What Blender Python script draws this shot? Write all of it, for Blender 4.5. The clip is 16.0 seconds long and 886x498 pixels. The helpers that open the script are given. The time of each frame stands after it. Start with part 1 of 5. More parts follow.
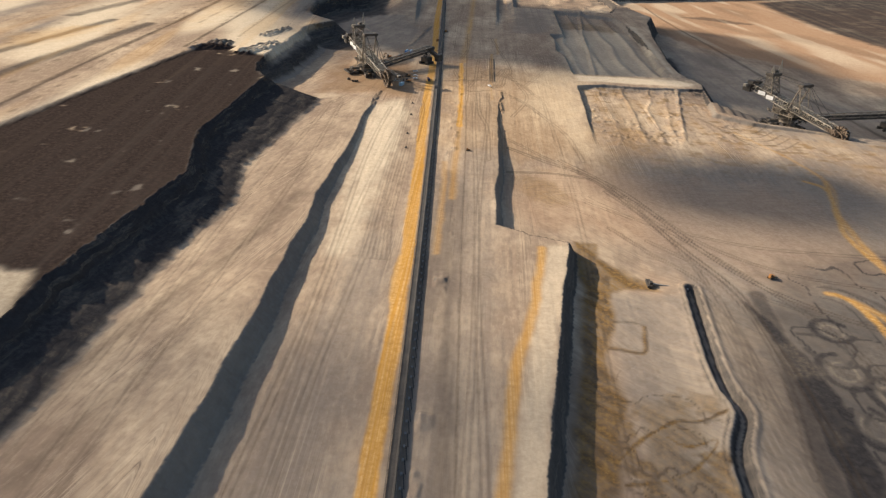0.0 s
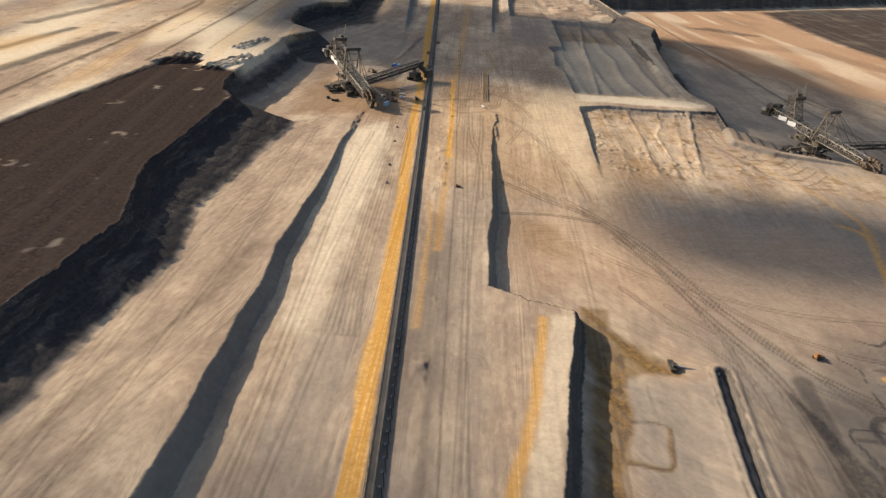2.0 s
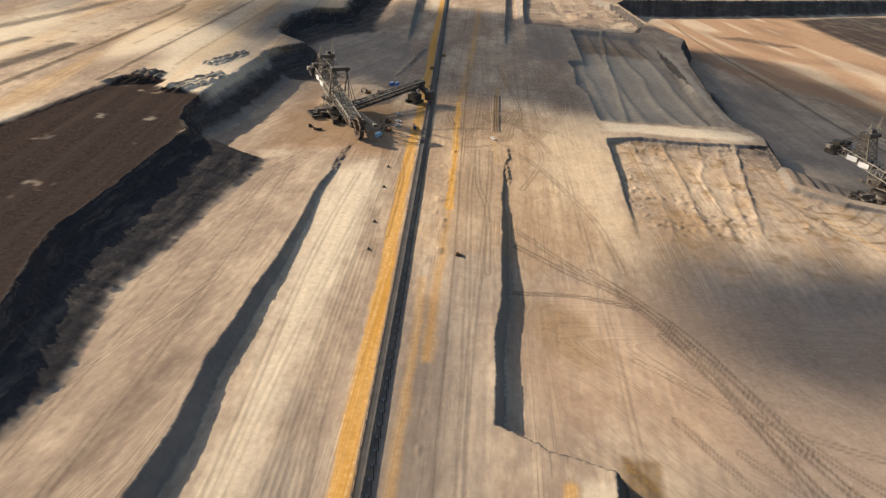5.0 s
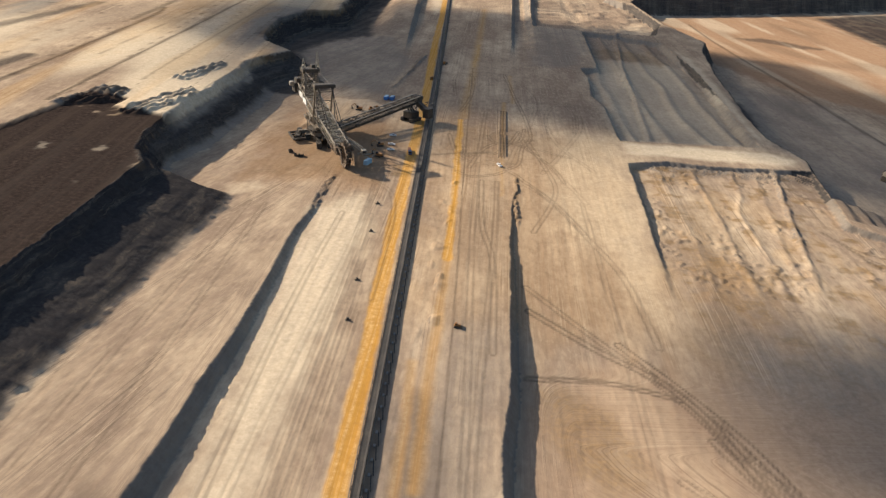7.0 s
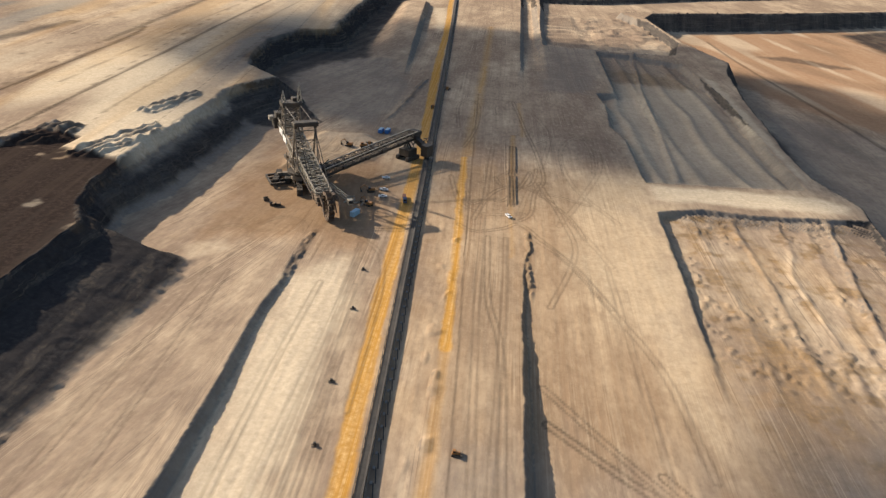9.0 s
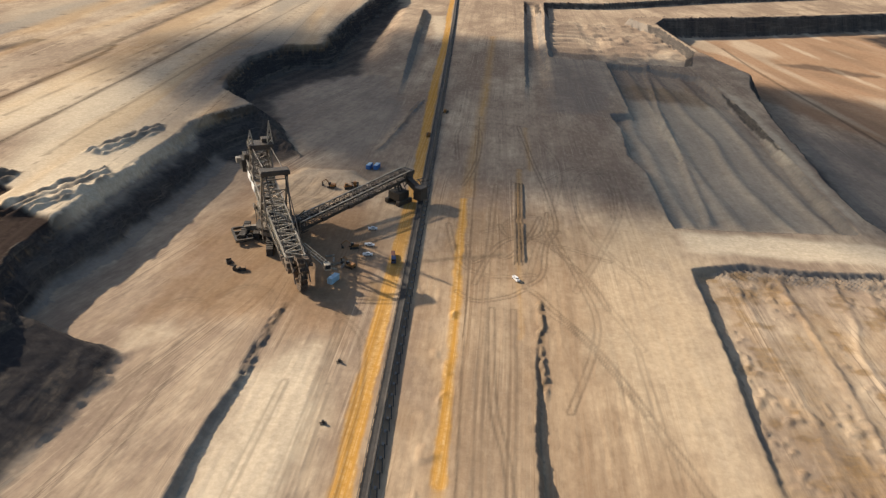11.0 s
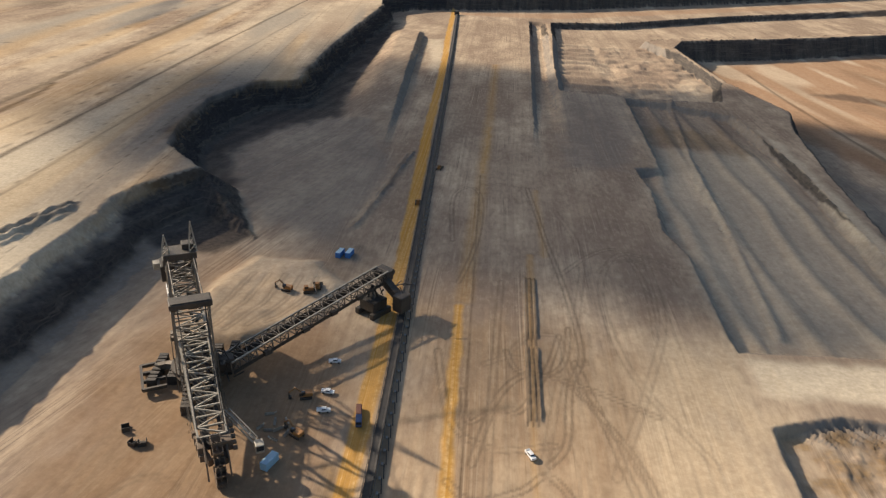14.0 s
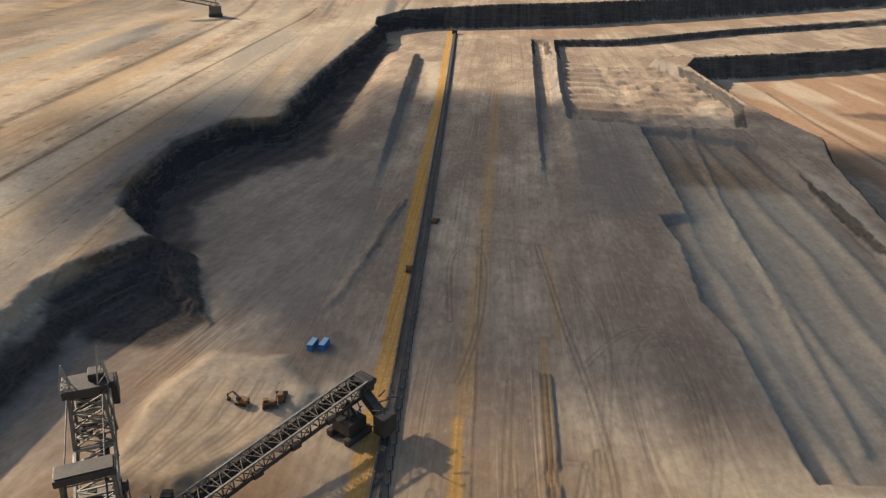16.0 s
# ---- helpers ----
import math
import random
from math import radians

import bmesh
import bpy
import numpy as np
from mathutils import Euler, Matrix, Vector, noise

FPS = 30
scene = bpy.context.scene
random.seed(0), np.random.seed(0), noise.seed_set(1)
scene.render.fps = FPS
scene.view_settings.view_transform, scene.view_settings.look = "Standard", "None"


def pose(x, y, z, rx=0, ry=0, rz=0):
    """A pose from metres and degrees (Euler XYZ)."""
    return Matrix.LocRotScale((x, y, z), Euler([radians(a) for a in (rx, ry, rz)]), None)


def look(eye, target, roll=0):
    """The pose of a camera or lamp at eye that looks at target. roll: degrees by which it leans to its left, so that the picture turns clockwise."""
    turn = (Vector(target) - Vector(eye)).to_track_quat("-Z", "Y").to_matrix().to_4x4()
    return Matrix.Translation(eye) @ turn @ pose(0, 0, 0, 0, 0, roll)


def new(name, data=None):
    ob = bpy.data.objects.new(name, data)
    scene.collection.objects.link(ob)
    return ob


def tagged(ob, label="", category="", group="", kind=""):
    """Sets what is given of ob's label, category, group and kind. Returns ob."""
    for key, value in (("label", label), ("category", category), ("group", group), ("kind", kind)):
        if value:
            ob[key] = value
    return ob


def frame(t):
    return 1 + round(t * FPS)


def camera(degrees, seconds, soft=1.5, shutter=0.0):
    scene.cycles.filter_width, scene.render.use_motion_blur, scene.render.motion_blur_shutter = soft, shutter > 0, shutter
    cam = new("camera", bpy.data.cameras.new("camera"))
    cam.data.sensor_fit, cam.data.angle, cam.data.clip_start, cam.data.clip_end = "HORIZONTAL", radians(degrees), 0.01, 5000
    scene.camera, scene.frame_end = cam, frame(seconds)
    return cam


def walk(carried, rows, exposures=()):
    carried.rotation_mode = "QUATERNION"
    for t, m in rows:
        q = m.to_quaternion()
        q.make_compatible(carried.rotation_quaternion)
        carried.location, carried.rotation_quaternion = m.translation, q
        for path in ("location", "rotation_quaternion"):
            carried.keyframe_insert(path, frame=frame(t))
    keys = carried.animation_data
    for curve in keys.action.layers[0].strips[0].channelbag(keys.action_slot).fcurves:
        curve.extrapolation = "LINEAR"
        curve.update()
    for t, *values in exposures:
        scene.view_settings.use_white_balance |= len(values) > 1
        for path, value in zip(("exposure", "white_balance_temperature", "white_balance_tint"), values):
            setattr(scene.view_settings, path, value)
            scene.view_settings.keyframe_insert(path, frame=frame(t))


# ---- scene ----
cam = camera(63.2, 16.0, soft=1.3)
PATH = [
    (0, (-2.04, -0.46, 158.178), (-2.095, 1.327, 157.281), 3.1),
    (0.5, (-1.697, 16.414, 157.732), (-1.75, 18.202, 156.838), 3.3),
    (1, (-1.208, 33.221, 157.443), (-1.255, 35.01, 156.55), 3.4),
    (1.5, (-0.723, 49.385, 157.028), (-0.766, 51.176, 156.137), 3.5),
    (2, (-0.595, 65.68, 156.806), (-0.634, 67.47, 155.916), 3.8),
    (2.5, (0.348, 81.153, 156.364), (0.307, 82.945, 155.476), 4.0),
    (3, (0.913, 97.927, 155.883), (0.871, 99.718, 154.994), 4.3),
    (3.5, (1.035, 114.477, 155.405), (0.989, 116.267, 154.514), 4.3),
    (4, (1.023, 130.441, 154.455), (0.97, 132.231, 153.564), 4.3),
    (6.5, (-0.044, 216.008, 152.3), (-0.121, 217.789, 151.393), 4.0),
    (7, (-0.2, 232.426, 151.699), (-0.279, 234.206, 150.79), 4.0),
    (7.5, (-0.361, 249.431, 151.08), (-0.442, 251.212, 150.174), 4.1),
    (8, (-0.865, 265.956, 150.348), (-0.949, 267.74, 149.448), 4.2),
    (8.5, (-1.357, 283.211, 149.442), (-1.447, 284.999, 148.55), 4.1),
    (9, (-1.947, 299.997, 149.154), (-2.045, 301.788, 148.269), 3.9),
    (9.2, (-2.109, 306.561, 149.143), (-2.214, 308.35, 148.256), 4.1),
    (11.3, (-4.096, 376.63, 150.984), (-4.205, 378.419, 150.099), 3.1),
    (11.5, (-4.336, 383.702, 150.904), (-4.443, 385.493, 150.02), 3.2),
    (12, (-5.18, 401.05, 151.366), (-5.282, 402.842, 150.483), 3.4),
    (12.5, (-5.624, 417.575, 152.245), (-5.726, 419.368, 151.364), 3.5),
    (13, (-6.461, 435.698, 153.071), (-6.568, 437.492, 152.194), 3.2),
    (13.5, (-6.907, 453.578, 153.254), (-7.02, 455.375, 152.383), 3.2),
    (14, (-7.493, 470.234, 153.618), (-7.608, 472.033, 152.751), 3.2),
    (14.5, (-8.111, 487.661, 154.536), (-8.226, 489.461, 153.672), 3.1),
    (15, (-8.763, 504.292, 154.551), (-8.88, 506.094, 153.693), 2.8),
    (15.5, (-9.028, 521.489, 154.044), (-9.152, 523.296, 153.196), 2.3),
    (16, (-9.482, 538.521, 154.233), (-9.61, 540.332, 153.393), 2.0),
]
# the clip's camera stops down a little once the shaded ground fills its picture
walk(cam, [(t, look(eye, target, roll)) for t, eye, target, roll in PATH],
     exposures=[(0, 0.76), (3.5, 0.79), (7.0, 0.74), (9.2, 0.73), (11.5, 0.66), (16.0, 0.65)])

# ---- light ----
SUN = Vector((-0.87 * 2.14, 0.48 * 2.14, 1.0)).normalized()
world = bpy.data.worlds.new("world")
scene.world = world
world.use_nodes = True
wn = world.node_tree
sky = wn.nodes.new("ShaderNodeTexSky")
sky.sky_type, sky.sun_disc = "NISHITA", False
sky.sun_elevation, sky.sun_rotation = math.asin(SUN.z), math.atan2(SUN.x, SUN.y)
sky.air_density, sky.dust_density = 1.0, 2.0
wn.nodes["Background"].inputs["Strength"].default_value = 0.084
wn.links.new(sky.outputs["Color"], wn.nodes["Background"].inputs["Color"])
sun = new("sun", bpy.data.lights.new("sun", "SUN"))
sun.data.energy, sun.data.angle, sun.data.color = 5.0, radians(0.9), (1.0, 0.845, 0.67)
sun.matrix_world = look(SUN * 3000, (0, 0, 0))


# ---- numeric noise for the lie of the land ----
def hashed(ix, iy, seed):
    n = (ix.astype(np.int64) * 374761393 + iy.astype(np.int64) * 668265263 + seed * 144269504) & 0x7FFFFFFF
    n = ((n ^ (n >> 13)) * 1274126177) & 0x7FFFFFFF
    return ((n ^ (n >> 16)) & 0xFFFF) / 65535.0


def vnoise(x, y, seed=0):
    ix, iy = np.floor(x), np.floor(y)
    fx, fy = x - ix, y - iy
    fx, fy = fx * fx * (3 - 2 * fx), fy * fy * (3 - 2 * fy)
    a, b = hashed(ix, iy, seed), hashed(ix + 1, iy, seed)
    c, d = hashed(ix, iy + 1, seed), hashed(ix + 1, iy + 1, seed)
    return (a + (b - a) * fx) * (1 - fy) + (c + (d - c) * fx) * fy


def fbm(x, y, octaves=3, seed=0):
    total, amp, norm = 0.0, 1.0, 0.0
    for k in range(octaves):
        total = total + amp * (vnoise(x * 2 ** k, y * 2 ** k, seed + 17 * k) * 2 - 1)
        norm, amp = norm + amp, amp * 0.5
    return total / norm


def step(a, b, v):
    s = np.clip((v - a) / (b - a), 0, 1)
    return s * s * (3 - 2 * s)


# ---- the grid of the ground ----
def spread(stops):
    """Lines of a grid: stops of (place, spacing), the spacing running evenly from one to the next."""
    out = [stops[0][0]]
    for (a, da), (b, db) in zip(stops, stops[1:]):
        while out[-1] < b:
            s = (out[-1] - a) / (b - a)
            out.append(out[-1] + da + (db - da) * min(max(s, 0), 1))
    return np.array(out)


XS = spread([(-6000, 400), (-900, 40), (-420, 5), (-225, 1.2), (-195, 0.9), (-110, 0.9), (-70, 0.62), (60, 0.62), (95, 0.9), (130, 0.95), (230, 1.3), (420, 4), (900, 18), (6000, 400)])
YS = spread([(-3000, 400), (-50, 30), (120, 2), (145, 1.0), (800, 1.15), (1100, 2.0), (1800, 5), (2600, 20), (8000, 400)])
X, Y = np.meshgrid(XS, YS)
WX = X + 0.7 * fbm(X / 13, Y / 13, 2, 3) + 0.35 * fbm(X / 2.6, Y / 2.6, 2, 5)
WY = Y + 0.7 * fbm(X / 13, Y / 13, 2, 4) + 0.35 * fbm(X / 2.6, Y / 2.6, 2, 6)


def window(pts, margin):
    xs, ys = [p[0] for p in pts], [p[1] for p in pts]
    i0, i1 = np.searchsorted(YS, (min(ys) - margin, max(ys) + margin))
    j0, j1 = np.searchsorted(XS, (min(xs) - margin, max(xs) + margin))
    return slice(i0, i1), slice(j0, j1)


def to_line(pts, x, y):
    best = np.full(x.shape, 1e9)
    for (ax, ay), (bx, by) in zip(pts, pts[1:]):
        dx, dy = bx - ax, by - ay
        s = np.clip(((x - ax) * dx + (y - ay) * dy) / (dx * dx + dy * dy), 0, 1)
        best = np.minimum(best, (x - ax - s * dx) ** 2 + (y - ay - s * dy) ** 2)
    return np.sqrt(best)


def depth_in(pts, x, y):
    """How far inside the outline a place lies; less than nothing outside."""
    ring = pts + pts[:1]
    inside = np.zeros(x.shape, bool)
    for (ax, ay), (bx, by) in zip(ring, ring[1:]):
        if ay != by:
            inside ^= ((ay > y) != (by > y)) & (x < (bx - ax) * (y - ay) / (by - ay) + ax)
    d = to_line(ring, x, y)
    return np.where(inside, d, -d)


def curve(pts, n=6):
    """A smooth line through the points."""
    out, p = [], [pts[0]] + pts + [pts[-1]]
    for i in range(1, len(p) - 2):
        for k in range(n):
            t = k / n
            out.append(tuple(0.5 * (2 * b + (c - a) * t + (2 * a - 5 * b + 4 * c - d) * t * t + (3 * b - a - 3 * c + d) * t ** 3)
                             for a, b, c, d in zip(p[i - 1], p[i], p[i + 1], p[i + 2])))
    return out + [pts[-1]]


Z = np.zeros_like(X)
# the bench beside the conveyor rises towards the near end, behind a cut bank
bank = 7.8 * np.clip((606 - Y) / 440, 0, 1.1) ** 0.72
bank_x = -83.0 + 1.6 * fbm(Y / 40, Y * 0, 2, 9) + 0.35 * np.abs(np.sin(Y * math.pi / 3.4))
run = 0.85 * bank + 0.3
Z += bank * np.clip((bank_x + run - WX) / run, 0, 1)
# a like bank farther on
bank2 = 6.5 * step(890, 1150, Y) * step(1450, 1380, Y)
x2 = -80 - (Y - 890) * 0.062
Z += np.where(Y > 880, bank2 * np.clip((x2 + 5 - WX) / 5, 0, 1) * step(-45, -20, WX - x2), 0)
# a bank on the other side, far off
bank3 = 6.0 * step(905, 1200, Y) * step(1600, 1580, Y)
x3 = 21 + np.clip((Y - 936) / 640, 0, 1) * 9
Z -= bank3 * np.clip((WX - x3) / 4.5, 0, 1) * step(x3 + 28, x3 + 14, WX)

# the lower ground right of the conveyor bench
LOWER = [(20.5, 606), (18.5, 549), (18, 477), (17.5, 427), (15.5, 402), (15.3, 348), (33, 338), (52, 332), (44.5, 279),
         (37.5, 227), (28, 157), (22, 100), (18, -3000), (6000, -3000), (6000, 612), (92, 612)]
d = depth_in(LOWER, WX + 0.4 * np.abs(np.sin(Y * math.pi / 3.1)), WY)
low = -5.6 * np.clip((612 - Y) / 170, 0, 1)
low = low - 2.2 * step(345, 315, Y) * step(104, 84, X)
drop = 0.62 * np.abs(low) + 0.2
Z += (low - Z) * np.clip(d / drop, 0, 1) * (d > 0)

# the pit with scraped floor, and the one beyond the spur
PIT = [(94, 672), (91, 576), (88, 488), (86, 440), (85, 415), (330, 415), (330, 560), (226, 584), (203, 602), (209, 646),
       (215, 686), (185, 683), (148, 679), (120, 682)]
d = depth_in(PIT, WX, WY)
fins = np.abs(((X + 1.1 * (Y - 676) + 2.5 * fbm(X / 17, Y / 17, 2, 22)) / 2.2) % 2 - 1) * step(100, 112, X) * step(181, 186, np.abs(X - 184) + 184)
slump = 3.2 * np.clip((Y - 666) / 9, 0, 1) * fins * (0.5 + 0.6 * vnoise(X / 16, Y / 40, 24))
rows = np.zeros_like(X)
for line, tall in (([(134, 674), (133, 620), (131, 570), (129, 520), (126, 470)], 1.0), ([(160, 676), (155, 640), (147, 610), (146, 570), (141, 520), (137, 470)], 0.8),
                   ([(189, 684), (178, 628), (165, 562), (154, 505)], 1.5), ([(112, 672), (113, 620), (112, 560), (108, 500)], 0.6), ([(174, 676), (166, 620), (156, 560), (148, 500)], 0.6)):
    far_off = to_line(curve(line), WX, WY) + 0.8 * fbm(X / 6, Y / 10, 2, 27)
    rows = np.maximum(rows, 0.7 * tall * np.exp(-(far_off / 1.5) ** 2) * (0.45 + 0.9 * vnoise(X / 3, Y / 5, 28)) + 0.35 * tall * np.exp(-(far_off / 7) ** 2))
lumps = 0.55 * step(0.66, 0.84, vnoise(X / 1.8, Y / 2.6, 29)) * step(0.45, 0.7, vnoise(X / 14, Y / 22, 30))
floor_pit = -3.6 + rows * step(450, 500, Y) + slump * step(232, 210, X) + lumps * step(440, 500, Y) * step(235, 205, X)
Z = np.where(d > 0, Z + (np.minimum(Z, floor_pit) - Z) * np.clip(d / 2.6, 0, 1), Z)
PIT_2 = [(95, 718), (95, 770), (94.7, 806), (87.5, 835), (92, 898), (87.4, 938), (105, 943), (107.5, 1038), (109, 1140),
         (150, 1128), (196, 1100), (205, 960), (200, 860), (196, 800), (194, 728), (150, 722)]
d = depth_in(PIT_2, WX, WY)
furrow2 = 1.5 * np.abs(np.sin((X - 95 + (Y - 720) * 0.02 + 6 * fbm(X / 40, Y / 90, 2, 23)) * math.pi / 26)) ** 8
Z = np.where(d > 0, Z + (-5.5 + furrow2 - Z) * np.clip(d / 4.5, 0, 1), Z)
BERM = [(150, 1140), (141, 1040), (132, 940), (124, 800), (120, 740)]
w = window(BERM, 8)
Z[w] += 1.6 * np.exp(-(to_line(curve(BERM), WX[w], WY[w]) / 2.6) ** 2)
# furrowed ground and the terrace that runs on from it
TERRACE = [(50, 1152), (109, 1146), (150, 1140), (200, 1150), (222, 1240), (212, 1400), (182, 1474), (225, 1515), (385, 1585), (560, 1694), (1500, 2280),
           (5000, 4500), (5000, 4900), (1500, 2600), (721, 2047), (369, 1802), (162, 1630), (62, 1597), (58, 1461), (51, 1291)]
d = depth_in(TERRACE, WX, WY)
heap = 2.8 * np.abs(np.sin((Y + 10 * fbm(X / 30, Y / 30, 2, 25)) * math.pi / 30)) ** 2 * step(1480, 1440, Y) * (0.35 + 0.65 * step(112, 100, X))
Z = np.where(d > 0, Z + (-8.5 + heap + 2.6 * fbm(X / 17, Y / 17, 3, 26) * step(100, 120, X) * step(1480, 1440, Y) - Z) * np.clip(d / 7, 0, 1), Z)
# the deep floor
DEEP = [(255, 1130), (238, 1075), (222, 963), (214, 866), (207, 800), (206, 750), (218, 706), (214, 684), (209, 646), (204, 608), (226, 584), (300, 556), (420, 540),
        (6000, 540), (6000, 4800), (1500, 2250), (560, 1672), (392, 1578), (236, 1500), (214, 1440), (228, 1240)]
d = depth_in(DEEP, WX, WY)
floor_deep = -14 - 4 * step(640, 880, Y) - 7 * step(900, 1350, Y)
slope_run = np.where(Y < 640, 52.0, np.where(Y < 1200, 13.0, 20.0))
s = np.clip(d / slope_run, 0, 1)
s = np.where(Y < 640, 0.5 * s + 0.5 * (np.floor(s * 5) + step(0.45, 1.0, s * 5 % 1)) / 5, s)
Z = np.where(d > 0, Z + (floor_deep - Z) * np.clip(s, 0, 1), Z)

# the high ground behind the working face
HIGH = [(-157, -3000), (-158, 100), (-159, 202), (-161, 226), (-158, 268), (-151, 350), (-169, 415), (-168, 484), (-168, 556), (-181, 578), (-188, 603),
        (-187, 650), (-186, 700), (-184, 745), (-187, 772), (-179, 800), (-164, 824), (-184, 845), (-196, 858), (-206, 898), (-212, 962), (-199, 1018), (-167, 1034),
        (-173, 1083), (-177, 1220), (-178, 1414), (-178, 1510), (-190, 1592), (-160, 1650), (-86, 1690), (88, 1780), (298, 1935), (858, 2380), (5000, 5400), (-6000, 5400), (-6000, -3000)]
gully = 1.5 * fbm(X / 11, Y / 9, 2, 31) + 1.6 * fbm(X / 40, Y / 5, 3, 32) + 1.0 * np.abs(fbm(X / 30, Y / 3.5, 2, 35))
# a shelf below the rim, and a long apron of dark spoil down to the sand, cut off short at its far end
shelf_x = np.interp(Y, [100, 180, 250, 300, 343, 403, 472, 545, 580], [-151, -151, -151, -148, -142, -155, -151, -146, -146])
apron_run = np.where(Y > 400, 18.0, 15.0)
t = np.clip((shelf_x + apron_run + 6 - WX - gully) / (1.85 * apron_run), 0, 1) ** 0.85
apron_end = 573 - 0.2 * (X + 153) + 1.2 * fbm(X / 7, Y * 0, 2, 36)
t = t * np.clip((apron_end - Y) / 7, 0, 1) ** 0.7 * step(-235, -225, X) * step(90, 110, Y)
t = 0.88 * t + 0.12 * (np.floor(t * 6) + step(0.3, 0.8, t * 6 % 1)) / 6
Z = np.where(t > 0, Z + 0.55 * (19 - Z) * t, Z)
cut = (2.4 + 2.6 * step(840, 1040, Y)) * fbm(X / 14, Y / 11, 3, 33) + 1.4 * fbm(X / 3.5, Y / 3.5, 2, 34)
d_high = depth_in(HIGH, X + 0.4 * (WX - X), Y + 0.4 * (WY - Y))
top = 20.0 + 12.0 * step(1560, 1760, Y)
run = 15.0 + 10.0 * step(1560, 1700, Y) - 5.5 * step(590, 550, Y) + 15.0 * step(590, 640, Y) * step(840, 800, Y) + 6.0 * step(845, 870, Y) * step(1030, 1000, Y)
s = np.clip(1 + (d_high + np.where(d_high < -1, cut, 0)) / run, 0, 1)
ledge = np.where(Y > 1560, 5.0, np.where(Y > 838, 3.0, 2.0))
s = np.where(s < 1, s ** (1 + 0.5 * step(590, 620, Y) * step(1040, 1020, Y)), s)
flatness = np.where(Y > 1560, 0.8, 0.45)
s = np.where((s > 0) & (s < 1), (1 - flatness) * s + flatness * (np.floor(s * ledge) + step(0.35, 0.9, s * ledge % 1)) / ledge, s)
Z = np.where(s > 0, np.maximum(Z, Z + (top - Z) * s), Z)
# the headland between two bays runs out in a spur of slipped spoil
ax, ay, bx, by = -164.0, 826.0, -121.0, 784.0
q = np.clip(((WX - ax) * (bx - ax) + (WY - ay) * (by - ay)) / ((bx - ax) ** 2 + (by - ay) ** 2), 0, 1)
spur_z = 17.0 * (1 - q) ** 1.15 + 1.5 - 0.85 * np.hypot(WX - ax - q * (bx - ax), WY - ay - q * (by - ay)) + 2.2 * fbm(X / 9, Y / 9, 3, 37)
spur = step(0.0, 1.5, spur_z - Z) * step(20, 18, Z)
Z = np.maximum(Z, np.where(spur > 0, spur_z, Z))
BROWN = [(-420, -300), (-330, 200), (-300, 300), (-281, 398), (-268, 520), (-258, 590), (-248, 664), (-221, 657), (-222, 640), (-187, 631), (-120, 560), (-120, -300)]
d_brown = depth_in(BROWN, WX, WY)
on_top = step(0.93, 1.0, s)
Z -= 1.6 * step(-1.5, 1.5, d_brown) * on_top

# rows of tipped spoil on the high ground
SPOIL = (([(-216, 708), (-206, 756), (-196, 766), (-192, 752), (-204, 708)], 2.0), ([(-216, 632), (-204, 668), (-194, 692), (-187, 684), (-187, 660), (-200, 626)], 2.0), ([(-258, 634), (-246, 676), (-228, 676), (-226, 650)], 2.4))
for pts, heap_h in SPOIL:
    w = window(pts, 6)
    m = step(-1, 2, depth_in(pts, WX[w], WY[w]))
    Z[w] += heap_h * m * (np.abs(np.sin((X[w] * 0.94 - Y[w] * 0.35) * math.pi / 6 + 2 * fbm(X[w] / 9, Y[w] / 9, 2, 51))) ** 1.5 * (0.4 + 0.8 * vnoise(X[w] / 3, Y[w] / 3.5, 50)) + 0.5 * vnoise(X[w] / 2.2, Y[w] / 2.6, 52))
# the drainage ditch on the low ground
DITCH = [(107, 302), (103, 262), (101, 230), (103, 211), (96, 192), (93.5, 171), (90, 120)]
w = window(DITCH, 12)
dd = to_line(curve(DITCH), X[w], Y[w])
Z[w] += -2.8 * step(2.6, 1.0, dd) + 0.7 * np.exp(-((dd - 4.2) / 1.3) ** 2)
# the worked mound between excavator and discharge boom
MOUND = [(-120, 690), (-122, 735), (-112, 762), (-84, 764), (-66, 742), (-72, 716), (-96, 690)]
w = window(MOUND, 12)
Z[w] += 2.2 * step(-4, 5, depth_in(MOUND, WX[w], WY[w])) * (0.8 + 0.5 * vnoise(X[w] / 8, Y[w] / 8, 53))
# clods thrown up beside the belt and along the ochre strip
CLODS = vnoise(X / 3.2, Y / 4.5, 54) * step(0.62, 0.8, vnoise(X / 6, Y / 9, 55))
lane = step(5, 1.5, np.abs(X + 14.5 + 0.01 * (Y - 500))) * step(400, 430, Y) * step(700, 650, Y) + step(4, 1.5, np.abs(X + 11)) * step(380, 340, Y)
Z += 1.1 * CLODS * np.clip(lane, 0, 1)
# loose lumps where the two banks run out
for x0, ya, yb in ((-81.5, 540, 612), (21.5, 560, 632)):
    m = step(1.7, 0.4, np.abs(X - x0 - 1.2 * fbm(Y / 12, Y * 0, 2, 57))) * step(ya, ya + 20, Y) * step(yb, yb - 10, Y)
    Z += 1.0 * m * step(0.3, 0.7, vnoise(X / 1.6, Y / 2.4, 58))
# a low ragged bank beside the belt, beyond the excavator
RAGGED = [(-62, 935), (-65, 900), (-70, 850), (-76, 806)]
w = window(RAGGED, 10)
off_bank = to_line(curve(RAGGED), WX[w], WY[w])
Z[w] += 1.3 * np.exp(-(off_bank / 2.2) ** 2) * (0.4 + vnoise(X[w] / 5, Y[w] / 7, 56))
